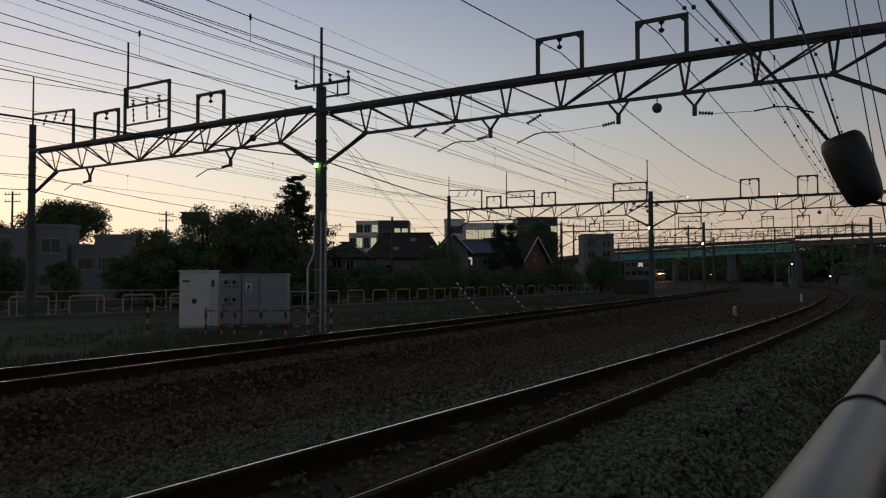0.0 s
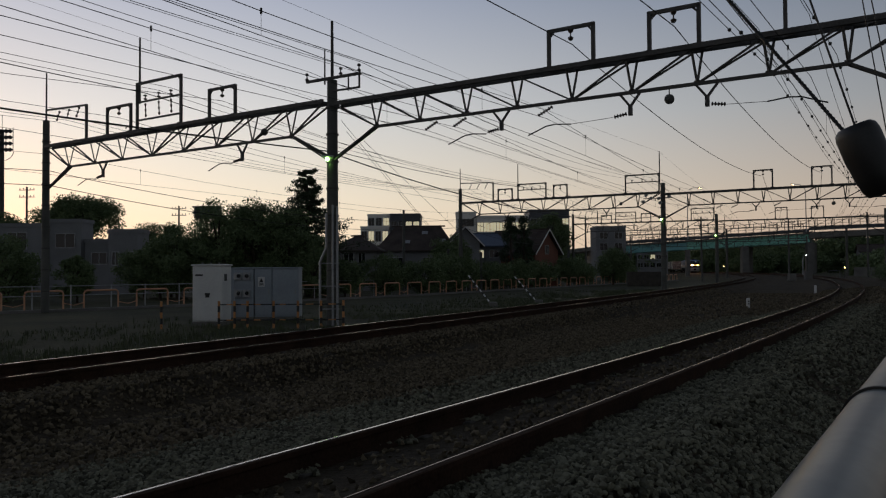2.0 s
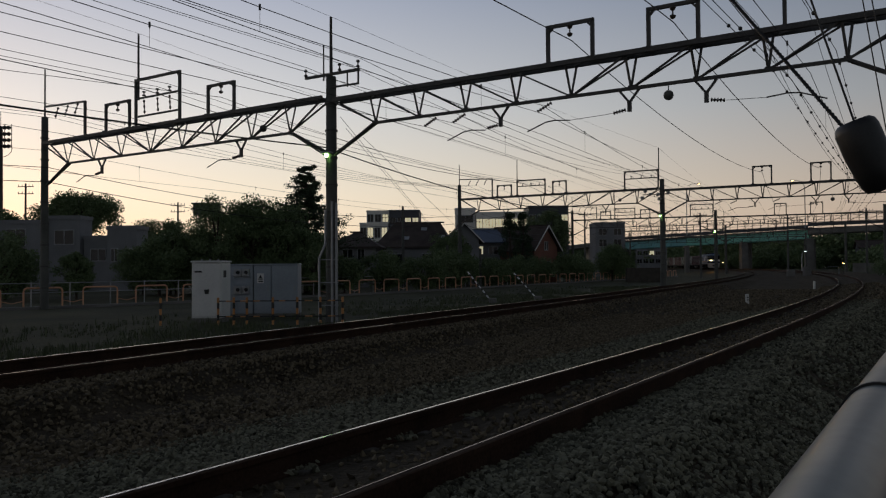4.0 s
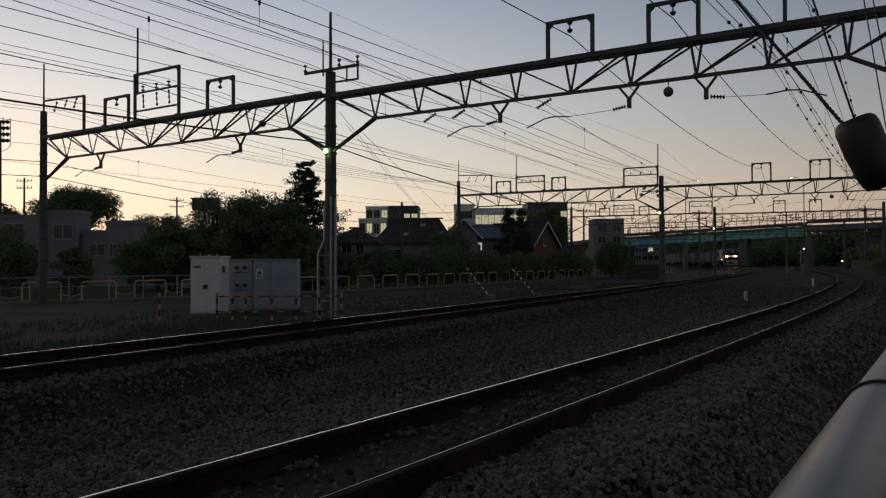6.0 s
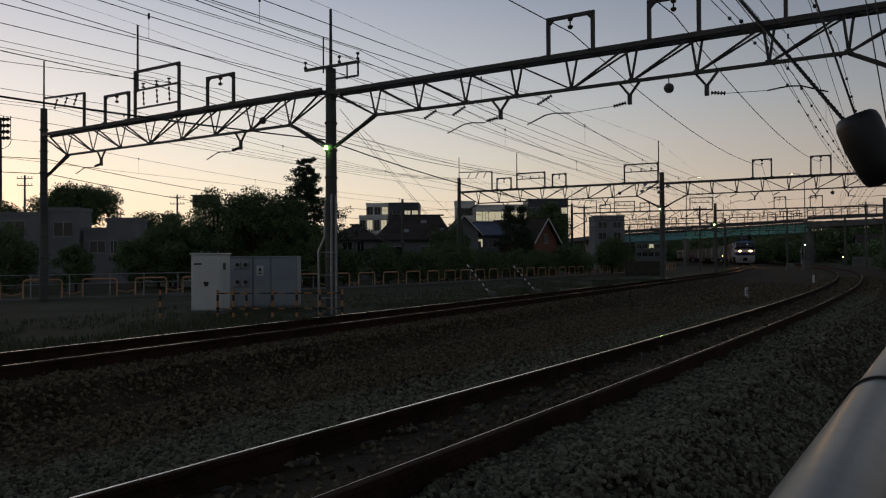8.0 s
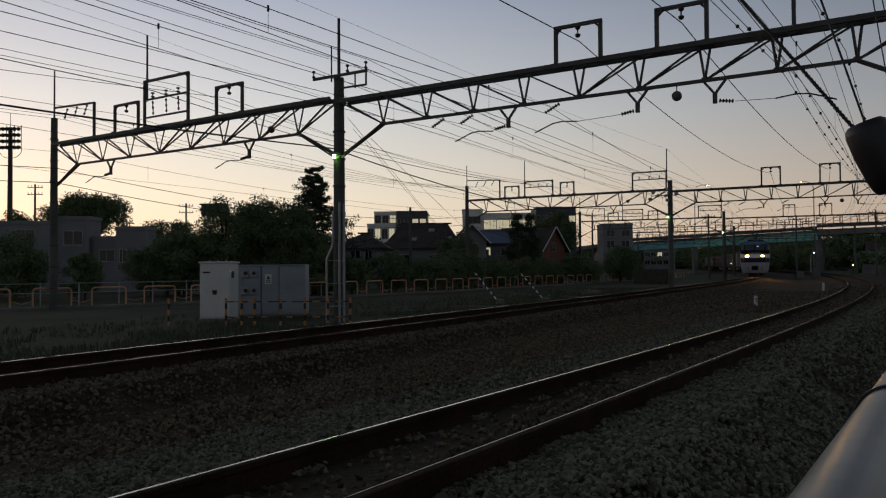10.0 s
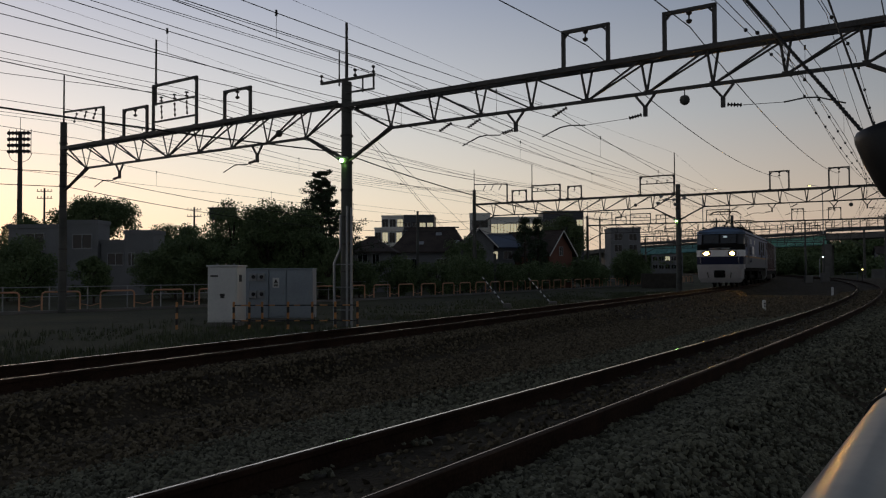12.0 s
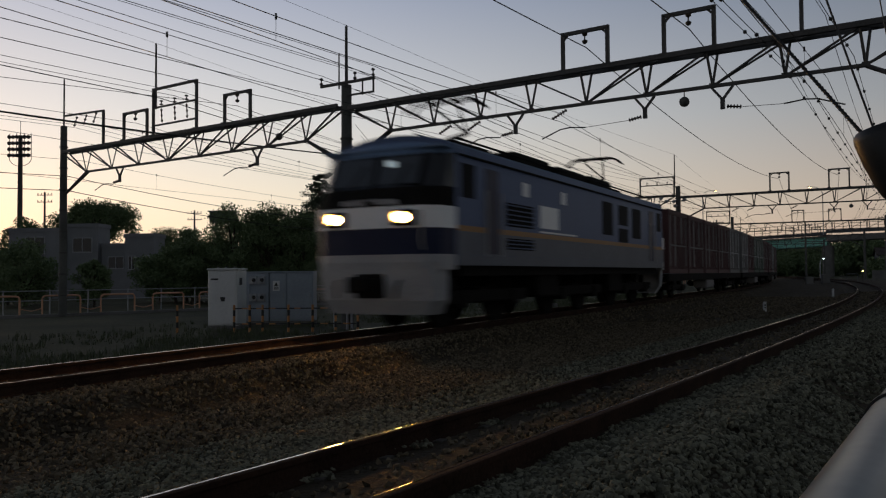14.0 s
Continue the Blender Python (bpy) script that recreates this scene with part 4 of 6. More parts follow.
def ride(s, length):
    """The pose of a vehicle whose front stands at s."""
    p, q = at(LINE_B, s, 0, Z_B), at(LINE_B, s + length, 0, Z_B)
    d = q - p
    return Matrix.Translation(p) @ Matrix.Rotation(-math.atan2(d.x, d.y), 4, "Z")


def motions():
    times = [i * 0.5 for i in range(29)]
    walk(LOCO, [(t, ride(FRONT_AT_END + SPEED * (SECONDS - t), 17.4)) for t in times])
    for i, wa in enumerate(WAGONS):
        walk(wa, [(t, ride(FRONT_AT_END + 18.0 + 20.2 * i + SPEED * (SECONDS - t), 20.0)) for t in times])


# ---- beside the line: cabinets, fences, lamps ----
GREY_PAINT = material("cabinet_grey_paint", (0.24, 0.27, 0.31), (0.31, 0.35, 0.395), 0.5, coarse=1.2, fine=20, bump=0.06, depth=0.002)
CREAM = material("cabinet_pale_paint", (0.58, 0.58, 0.57), (0.70, 0.70, 0.68), 0.5, coarse=1.2, fine=20, bump=0.06, depth=0.002)
CONCRETE = material("weathered_concrete", (0.11, 0.107, 0.10), (0.20, 0.193, 0.18), 0.9, coarse=0.7, fine=25, bump=0.25, depth=0.006)
RAIL_ORANGE = material("faded_orange_pipe", (0.50, 0.24, 0.13), (0.62, 0.34, 0.20), 0.55, coarse=2, fine=20, bump=0.05, depth=0.001)
YELLOW = material("safety_yellow", (0.44, 0.19, 0.06), (0.58, 0.27, 0.09), 0.6, coarse=3, fine=30, bump=0.05, depth=0.001)
BLACK = material("safety_black", (0.012, 0.012, 0.012), (0.03, 0.03, 0.028), 0.6, coarse=3, fine=30, bump=0.05, depth=0.001)
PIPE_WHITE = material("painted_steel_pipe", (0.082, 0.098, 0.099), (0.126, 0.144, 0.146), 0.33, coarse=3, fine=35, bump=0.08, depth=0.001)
GALV = material("bright_galvanised_steel", (0.26, 0.27, 0.28), (0.38, 0.39, 0.40), 0.5, 0.5, coarse=3, fine=25, bump=0.08, depth=0.002)


def build_cabinets():
    y = 28.0
    # tall pale cabinet on a plinth
    c = base("equipment_cabinet", pose(-8.78, y, -0.92), "tall pale grey steel equipment cabinet on a concrete plinth", "equipment cabinet", "trackside cabinets")
    part("plinth", Shape().box(-0.57, 0.57, -0.02, 1.17, -0.1, 0.16, 0.02), CONCRETE, c)
    body = part("body", Shape().box(-0.53, 0.53, 0.0, 1.15, 0.16, 2.14, 0.02), CREAM, c, "pale painted steel body")
    part("roof_sheet", Shape().box(-0.57, 0.57, -0.05, 1.2, 2.14, 2.2, 0.015), CREAM, c)
    part("door", Shape().box(-0.48, 0.48, -0.02, 0.0, 0.22, 2.08, 0.006), CREAM, c, "single flat door")
    part("door_handle", Shape().box(-0.08, 0.1, -0.05, -0.02, 1.1, 1.18, 0.01).box(-0.06, 0.08, -0.032, -0.02, 1.02, 1.1), BLACK, c, "black handle plate")
    part("nameplate", Shape().box(-0.42, -0.15, -0.028, -0.02, 1.78, 1.84), BLACK, c, "dark lettering strip")
    for x in (-0.3, 0.0, 0.3):
        part("lifting_eye", Shape().tube([(x, 0.4, 2.2), (x, 0.4, 2.26)], 0.03, 8), GALV, c)
    part("side_vent", Shape().box(0.53, 0.545, 0.25, 0.55, 1.6, 1.85), BLACK, c)
    # meter cabinet and two plain grey ones, side by side
    g = base("meter_cabinet", pose(-8.24, y + 2.6, -0.88), "grey meter cabinet with round dials", "equipment cabinet", "trackside cabinets")
    part("body", Shape().box(-0.45, 0.45, 0.0, 0.75, 0.12, 2.0, 0.02), GREY_PAINT, g)
    part("plinth", Shape().box(-0.47, 0.47, -0.02, 0.77, -0.1, 0.12, 0.02), CONCRETE, g)
    part("roof_sheet", Shape().box(-0.48, 0.48, -0.05, 0.8, 2.0, 2.05, 0.012), GREY_PAINT, g)
    for x in (-0.14, 0.18):
        for z in (1.05, 1.72):
            bx = part("meter_box", Shape().box(x - 0.14, x + 0.14, -0.1, 0.0, z - 0.16, z + 0.14, 0.015), GALV, g, "small meter box")
            part("dial", Shape().tube([(x + 0.03, -0.1, z), (x + 0.03, -0.125, z)], 0.075, 16), PANE, bx, "dark round dial", True)
    part("cable_conduit", Shape().tube([(-0.3, -0.04, 0.15), (-0.3, -0.04, 1.9)], 0.025, 8), GREY_PAINT, g)
    for x0, w, lab in ((-7.76, 0.68, True), (-7.07, 1.02, False)):
        h = base("equipment_cabinet", pose(x0 + w / 2, y + 2.6, -0.88), "plain blue-grey steel cabinet with a warning notice" if lab else "plain blue-grey steel cabinet", "equipment cabinet", "trackside cabinets")
        part("body", Shape().box(-w / 2, w / 2, 0.0, 0.75, 0.12, 2.0, 0.02), GREY_PAINT, h)
        part("plinth", Shape().box(-w / 2, w / 2, -0.02, 0.77, -0.1, 0.12, 0.02), CONCRETE, h)
        part("roof_sheet", Shape().box(-w / 2 - 0.01, w / 2 + 0.01, -0.05, 0.8, 2.0, 2.05, 0.012), GREY_PAINT, h)
        part("door", Shape().box(-w / 2 + 0.04, w / 2 - 0.04, -0.018, 0.0, 0.2, 1.92, 0.005), GREY_PAINT, h)
        part("door_handle", Shape().box(w / 2 - 0.14, w / 2 - 0.1, -0.05, -0.018, 1.0, 1.2, 0.008), GALV, h)
        if lab:
            n = part("warning_notice", Shape().box(-0.2, 0.06, -0.024, -0.018, 1.3, 1.68), CREAM, h, "white warning notice")
            part("notice_mark", Shape().add([(-0.15, -0.027, 1.48), (0.01, -0.027, 1.48), (-0.07, -0.027, 1.63)], [(0, 1, 2)]).box(-0.16, 0.02, -0.027, -0.024, 1.35, 1.39).box(-0.16, 0.02, -0.027, -0.024, 1.42, 1.45), BLACK, n, "black triangle and bars")


build_cabinets()


def build_striped_fence():
    fe = base("striped_barrier", Matrix(), "low yellow and black striped barrier round the cabinets", "barrier")
    xs = [-9.9, -7.95, -7.42, -6.98, -6.1, -5.28, -4.5, -3.75]
    y = 26.6
    for x in xs:
        po = part("barrier_post", Shape().tube([(x, y, -0.95), (x, y, 0.02)], 0.042, 8), YELLOW, fe, "", True)
        for z in (-0.75, -0.35):
            part("stripe", Shape().tube([(x, y, z), (x, y, z + 0.2)], 0.044, 8), BLACK, po, "", True)
    for z in (-0.1, -0.62):
        for a, b in zip(xs[1:], xs[2:]):
            k = max(2, int((b - a) / 0.2))
            for i in range(k):
                x0 = a + (b - a) * i / k
                part("barrier_bar", Shape().tube([(x0, y, z), (x0 + (b - a) / k, y, z)], 0.022, 6), YELLOW if i % 3 == 1 else BLACK, fe, "", True)


build_striped_fence()


def build_mast_conduits():
    co = base("cable_conduits", pose(-4.32, 28.0, -0.92), "galvanised cable conduits strapped to the concrete mast", "cable conduit")
    for x, top, lean in ((-0.28, 2.75, 0.12), (0.05, 3.05, 0.0), (0.2, 3.0, 0.0)):
        part("conduit", Shape().tube([(x - lean, -0.3, 0), (x - lean, -0.3, top - 0.5), (x + lean * 0.8, -0.27, top), (x + lean * 0.8, -0.25, top + 1.2)], 0.045, 10), GALV, co, "", True)
    for z in (0.6, 1.4, 2.2):
        part("strap", Shape().tube([(-0.45, -0.3, z), (0.28, -0.3, z)], 0.02, 6), GALV, co)


LAMP_GREEN = glowing("green_white_lamp", (0.42, 1.0, 0.22), 22.0)


def build_mast_lamp(m):
    la = base("mast_lamp", m, "small green-white lamp lit on the mast", "lamp", "mast lamps")
    part("lamp_hood", Shape().box(-0.3, 0.1, -0.12, 0.12, 0.05, 0.11, 0.02).bar((0.1, 0, 0.08), (0.1, 0.3, 0.08), 0.05, 0.05), GALV, la)
    part("lamp_glass", Shape().ball((-0.1, 0, -0.02), 0.07, 10), LAMP_GREEN, la, "", True)


build_mast_conduits()
build_mast_lamp(pose(-4.36, 27.72, 4.97))
build_mast_lamp(PORTALS[2] @ pose(0.0, -0.28, 5.8))


def guard_frame():
    w, h, r, c = 1.75, 1.02, 0.045, 0.16
    g = base("guard_rail", Matrix(), "faded orange bent-pipe guard rail beside the road", "guard rail", "orange guard rails")
    pts = [(-w / 2, 0, -0.05)] + [(-w / 2 + c - c * math.cos(a), 0, h - c + c * math.sin(a)) for a in (0, 0.5, 1.0, 1.57)] + [(w / 2 - c + c * math.sin(a), 0, h - c + c * math.cos(a)) for a in (0, 0.5, 1.0, 1.57)] + [(w / 2, 0, -0.05)]
    part("hoop", Shape().tube(pts, r, 8), RAIL_ORANGE, g, "", True)
    part("link_bar", Shape().tube([(w / 2, 0, 0.42), (w / 2 + 0.5, 0, 0.3), (w / 2 + 0.98, 0, 0.42)], 0.02, 6), RAIL_ORANGE, g, "", True)
    return g


FENCE = [(-23.0, 34.9), (-18.8, 39.0), (-15.6, 42.6), (-7.2, 53.2), (-1.9, 61.3), (5.2, 74.5), (12.6, 87.2), (21.5, 102.6), (28.5, 114.5), (36.0, 128.0)]


def along_fence(d, side=0.0):
    for (x0, y0), (x1, y1) in zip(FENCE, FENCE[1:]):
        n = math.hypot(x1 - x0, y1 - y0)
        if d <= n:
            t = d / n
            return x0 + (x1 - x0) * t - side * (y1 - y0) / n, y0 + (y1 - y0) * t + side * (x1 - x0) / n, math.degrees(math.atan2(y1 - y0, x1 - x0))
        d -= n
    return None


first = guard_frame()
d = 1.69
k = 0
while along_fence(d):
    x, y, a = along_fence(d)
    m = pose(x, y, -0.9, 0, 0, a)
    if k == 0:
        first.matrix_basis = m
    else:
        copy_thing(first, m)
    d += 2.74
    k += 1


def build_road_fence():
    fe = base("pipe_fence", Matrix(), "dull grey pipe fence on the far side of the road", "fence")
    d, last = 0.5, None
    while along_fence(d, 3.5) and d < 75:
        x, y, a = along_fence(d, 3.5)
        part("post", Shape().tube([(x, y, -0.95), (x, y, 0.35)], 0.035, 6), GALV, fe)
        if last:
            for z in (0.3, -0.2):
                part("rail_pipe", Shape().tube([(*last, z), (x, y, z)], 0.028, 6), GALV, fe)
        last = (x, y)
        d += 2.2


build_road_fence()

# kerb and retaining strip under the guard rails
kerb = Shape()
d = 0.0
while along_fence(d + 2.0):
    (x0, y0, _), (x1, y1, _) = along_fence(d), along_fence(d + 2.0)
    kerb.bar((x0, y0, -0.87), (x1, y1, -0.87), 0.3, 0.22)
    d += 2.0
whole("kerb", kerb, CONCRETE, "grey concrete kerb under the guard rails", "kerb", kind="structure")


# level-crossing style slanting guy guards, marker posts
def build_guy_guard(ends, striped):
    x0, y0, x1, y1, z1 = ends
    g = base("guy_wire", pose(x0, y0, -0.9), "slanting guy wire with a striped guard" if striped else "slanting guy wire with a pale guard", "guy wire", "guy wires")
    a, b = Vector((0, 0, 0)), Vector((x1 - x0, y1 - y0, z1))
    part("foot", Shape().box(-0.2, 0.2, -0.2, 0.2, -0.05, 0.25, 0.03), CONCRETE, g)
    n = 13
    for i in range(n):
        part("sleeve", Shape().tube([a.lerp(b, i / n), a.lerp(b, (i + 1) / n)], 0.035, 8), (BLACK if i % 2 else CREAM) if striped else PIPE_WHITE, g)


build_guy_guard((2.0, 41.3, 0.75, 43.0, 1.6), True)
build_guy_guard((4.65, 43.9, 3.45, 45.6, 1.5), True)


def build_marker(x, y, z, h, dark=True):
    mk = base("marker_post", pose(x, y, z), "short white distance marker post between the tracks", "marker post", "marker posts")
    part("post", Shape().box(-0.055, 0.055, -0.05, 0.05, -0.1, h, 0.02), CREAM, mk)
    if dark:
        part("number_bars", Shape().box(-0.03, 0.03, -0.066, -0.06, h * 0.34, h * 0.45).box(-0.03, 0.03, -0.066, -0.06, h * 0.58, h * 0.72), BLACK, mk, "dark unreadable bars")


build_marker(10.95, 29.8, -0.46, 0.36)
build_marker(21.0, 46.5, -0.4, 0.4, False)


def build_walkway_pipe():
    """The thick handrail beside the camera, parallel to the near track."""
    th = 0.5618
    m = pose(0.0, 0.0, 0.0, 0, 0, -math.degrees(th))
    pi = base("handrail_pipe", m, "thick pale painted steel handrail pipe with a dark clamp", "handrail")
    x, z, r = PIPE_X, PIPE_Z, PIPE_R
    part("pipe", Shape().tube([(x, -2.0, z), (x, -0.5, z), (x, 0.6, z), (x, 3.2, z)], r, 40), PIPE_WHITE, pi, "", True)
    part("clamp", Shape().tube([(x, PIPE_CLAMP, z), (x, PIPE_CLAMP + 0.012, z)], r + 0.004, 40), RUBBER, pi, "thin black clamp ring", True)
    for y in (-1.5, 2.9):
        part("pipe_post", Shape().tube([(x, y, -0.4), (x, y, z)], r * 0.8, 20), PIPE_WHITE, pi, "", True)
    tag = base("number_tag", m @ pose(x - 0.005, 2.0, z + r * 0.9), "small white tag with a dark mark on the handrail", "sign")
    part("tag_plate", Shape().box(-0.016, 0.016, 0, 0.006, -0.01, 0.036, 0.002), CREAM, tag)
    part("tag_bar", Shape().box(-0.006, 0.006, -0.002, 0.0, 0.006, 0.012).box(-0.006, 0.006, -0.002, 0.0, 0.019, 0.025), BLACK, tag)


PIPE_X, PIPE_Z, PIPE_R, PIPE_CLAMP = -0.095, 0.785, 0.048, 1.28
build_walkway_pipe()


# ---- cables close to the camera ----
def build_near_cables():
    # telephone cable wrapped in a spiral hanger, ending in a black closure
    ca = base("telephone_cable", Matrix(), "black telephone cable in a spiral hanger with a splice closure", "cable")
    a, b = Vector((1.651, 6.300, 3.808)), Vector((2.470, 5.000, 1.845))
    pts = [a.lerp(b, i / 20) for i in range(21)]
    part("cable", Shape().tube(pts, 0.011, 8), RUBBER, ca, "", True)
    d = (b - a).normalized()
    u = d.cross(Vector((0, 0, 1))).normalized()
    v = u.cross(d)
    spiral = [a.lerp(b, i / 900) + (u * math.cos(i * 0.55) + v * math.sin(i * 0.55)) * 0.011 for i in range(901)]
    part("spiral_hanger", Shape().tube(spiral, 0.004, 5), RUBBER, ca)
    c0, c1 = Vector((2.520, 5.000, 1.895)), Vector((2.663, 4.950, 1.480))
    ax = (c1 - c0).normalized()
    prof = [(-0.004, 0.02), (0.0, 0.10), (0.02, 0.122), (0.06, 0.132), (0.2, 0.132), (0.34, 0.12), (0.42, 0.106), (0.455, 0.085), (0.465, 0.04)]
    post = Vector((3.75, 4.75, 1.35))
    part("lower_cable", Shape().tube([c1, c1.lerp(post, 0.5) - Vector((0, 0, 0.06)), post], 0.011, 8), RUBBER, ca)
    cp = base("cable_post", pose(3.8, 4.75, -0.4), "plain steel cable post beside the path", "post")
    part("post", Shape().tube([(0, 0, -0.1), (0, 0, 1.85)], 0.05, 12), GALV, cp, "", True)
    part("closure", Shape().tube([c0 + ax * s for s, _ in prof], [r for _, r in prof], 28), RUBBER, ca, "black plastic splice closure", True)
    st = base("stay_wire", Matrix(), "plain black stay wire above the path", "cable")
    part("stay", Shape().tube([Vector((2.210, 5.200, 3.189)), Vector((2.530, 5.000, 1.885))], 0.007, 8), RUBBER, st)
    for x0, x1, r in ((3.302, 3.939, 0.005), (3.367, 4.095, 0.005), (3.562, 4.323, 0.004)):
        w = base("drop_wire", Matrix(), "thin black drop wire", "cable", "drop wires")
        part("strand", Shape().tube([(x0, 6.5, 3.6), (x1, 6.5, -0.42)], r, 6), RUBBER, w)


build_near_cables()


# ---- trees and bushes ----
LEAF = material("dark_leaves", (0.075, 0.112, 0.048), (0.16, 0.215, 0.10), 0.7, coarse=0.4, fine=6, bump=0, island=0.6, spec=0.3)
NEEDLE = material("conifer_needles", (0.022, 0.04, 0.02), (0.055, 0.085, 0.042), 0.7, coarse=0.4, fine=6, bump=0, island=0.6, spec=0.3)
BARK = material("bark", (0.03, 0.022, 0.016), (0.08, 0.06, 0.045), 0.95, coarse=3, fine=20, bump=0.6, depth=0.02)
GRASS = material("verge_grass", (0.045, 0.06, 0.03), (0.105, 0.12, 0.062), 0.8, coarse=0.3, fine=6, bump=0, island=0.6, spec=0.3)


def leaf_cloud(centres, radii, per, size, rng):
    """Many small bent leaves gathered round clump centres."""
    n = len(centres) * per
    c = np.repeat(np.array(centres), per, 0)
    r = np.repeat(np.array(radii), per, 0)[:, None]
    g = rng.normal(size=(n, 3))
    g /= np.linalg.norm(g, axis=1, keepdims=True)
    p = c + g * r * (rng.uniform(0.15, 1, (n, 1)) ** 0.6) * np.array([1, 1, 0.8])
    a = rng.normal(size=(n, 3))
    a /= np.linalg.norm(a, axis=1, keepdims=True)
    b = np.cross(a, rng.normal(size=(n, 3)))
    b /= np.linalg.norm(b, axis=1, keepdims=True)
    s = size * rng.uniform(0.6, 1.3, (n, 1))
    nrm = np.cross(a, b) * s * 0.15
    v = np.stack([p - a * s, p - b * s * 0.55 + nrm, p + a * s, p + b * s * 0.55 + nrm], 1).reshape(-1, 3)
    i = 4 * np.arange(n)
    f = np.concatenate([np.stack([i, i + 1, i + 2], 1), np.stack([i, i + 2, i + 3], 1)])
    sh = Shape()
    sh.v, sh.f = v.tolist(), f.tolist()
    return sh


def plain_part(name, shape, ma, parent, label=""):
    me = bpy.data.meshes.new(name)
    me.from_pydata(shape.v, [], shape.f)
    me.materials.append(ma)
    ob = new(name, me)
    ob.parent = parent
    return tagged(ob, label)


def tree(x, y, height, spread, crown_from, clumps, per, leaf, seed, label, flat=0.6, name="tree", z=-0.95, group="trees"):
    rng = np.random.default_rng(seed)
    clumps, per, leaf = int(clumps * 1.5), int(per * 1.9), leaf * 0.6
    t = base(name, pose(x, y, z), label, name.replace("_", " "), group)
    tr = Shape().tube([(0, 0, -0.2), (0.03 * height * 0.3, 0, crown_from * 0.6), (0, 0.04 * height * 0.3, height * 0.8)], [0.035 * height, 0.024 * height, 0.006 * height], 10)
    mid = (crown_from + height) / 2
    cs, rs = [], []
    for i in range(clumps):
        g = rng.normal(size=3)
        g /= np.linalg.norm(g)
        q = rng.uniform(0.35, 1.0) ** 0.5
        rr = spread * (0.10 + 0.11 * rng.random())
        lump = 1 + 0.22 * math.sin(3 * math.atan2(g[1], g[0]) + seed)
        cs.append((g[0] * q * (spread / 2 - rr * 0.5) * lump, g[1] * q * (spread / 2 - rr * 0.5) * lump, mid + g[2] * q * ((height - crown_from) / 2 - rr * 0.4)))
        rs.append(rr)
    for i in range(0, clumps, 3):
        b = Vector(cs[i])
        a = Vector((0, 0, crown_from * 0.7 + (b.z - crown_from * 0.7) * 0.35))
        tr.tube([a, a.lerp(b, 0.5) + Vector((0, 0, 0.05 * height)), b], [0.011 * height, 0.008 * height, 0.003 * height], 5)
    part("trunk", tr, BARK, t, "dark bark trunk with limbs", True)
    plain_part("crown", leaf_cloud(cs, rs, per, leaf, rng), LEAF, t, "dense dark green leaves")
    return t


def conifer(x, y, height, spread, seed, label, slim=False, z=-0.95):
    rng = np.random.default_rng(seed)
    t = base("conifer", pose(x, y, z), label, "conifer", "trees")
    tr = Shape().tube([(0, 0, -0.2), (0, 0, height * 0.97)], [0.03 * height, 0.004 * height], 10)
    cs, rs = [], []
    if slim:
        for i in range(70):
            h = rng.uniform(0.04, 1.0)
            w = spread / 2 * math.sin(math.pi * (0.12 + 0.88 * (1 - h)) * 0.62)
            a = rng.uniform(0, 6.28)
            cs.append((w * 0.6 * math.cos(a), w * 0.6 * math.sin(a), h * height * 0.97))
            rs.append(spread * 0.17)
    else:
        for lv in range(24):
            h = 0.12 + 0.86 * lv / 23
            w = spread / 2 * min(0.92, 1.15 * (1 - h) + 0.07) * rng.uniform(0.7, 1.1)
            k = 8 if h < 0.8 else 5
            a0 = rng.uniform(0, 6)
            for j in range(k):
                a = a0 + 6.283 * j / k + rng.uniform(-0.6, 0.6)
                ww = w * rng.uniform(0.3, 1.2) + 0.12
                foot = (0, 0, h * height + rng.uniform(-0.25, 0.25))
                tip = Vector((ww * math.cos(a), ww * math.sin(a), foot[2] + rng.uniform(-0.05, 0.38) * ww))
                tr.tube([foot, tip], [0.006 * height, 0.002 * height], 4)
                for q in (0.35, 0.6, 0.82, 1.0):
                    cs.append(tuple(Vector(foot).lerp(tip, q)))
                    rs.append(0.15 + 0.11 * ww * rng.uniform(0.6, 1.4))
    part("trunk", tr, BARK, t, "straight dark trunk", True)
    plain_part("crown", leaf_cloud(cs, rs, 34 if not slim else 110, 0.085, rng), NEEDLE, t, "dark layered needles")


TREE = "broad leafy tree, almost black against the dusk sky"
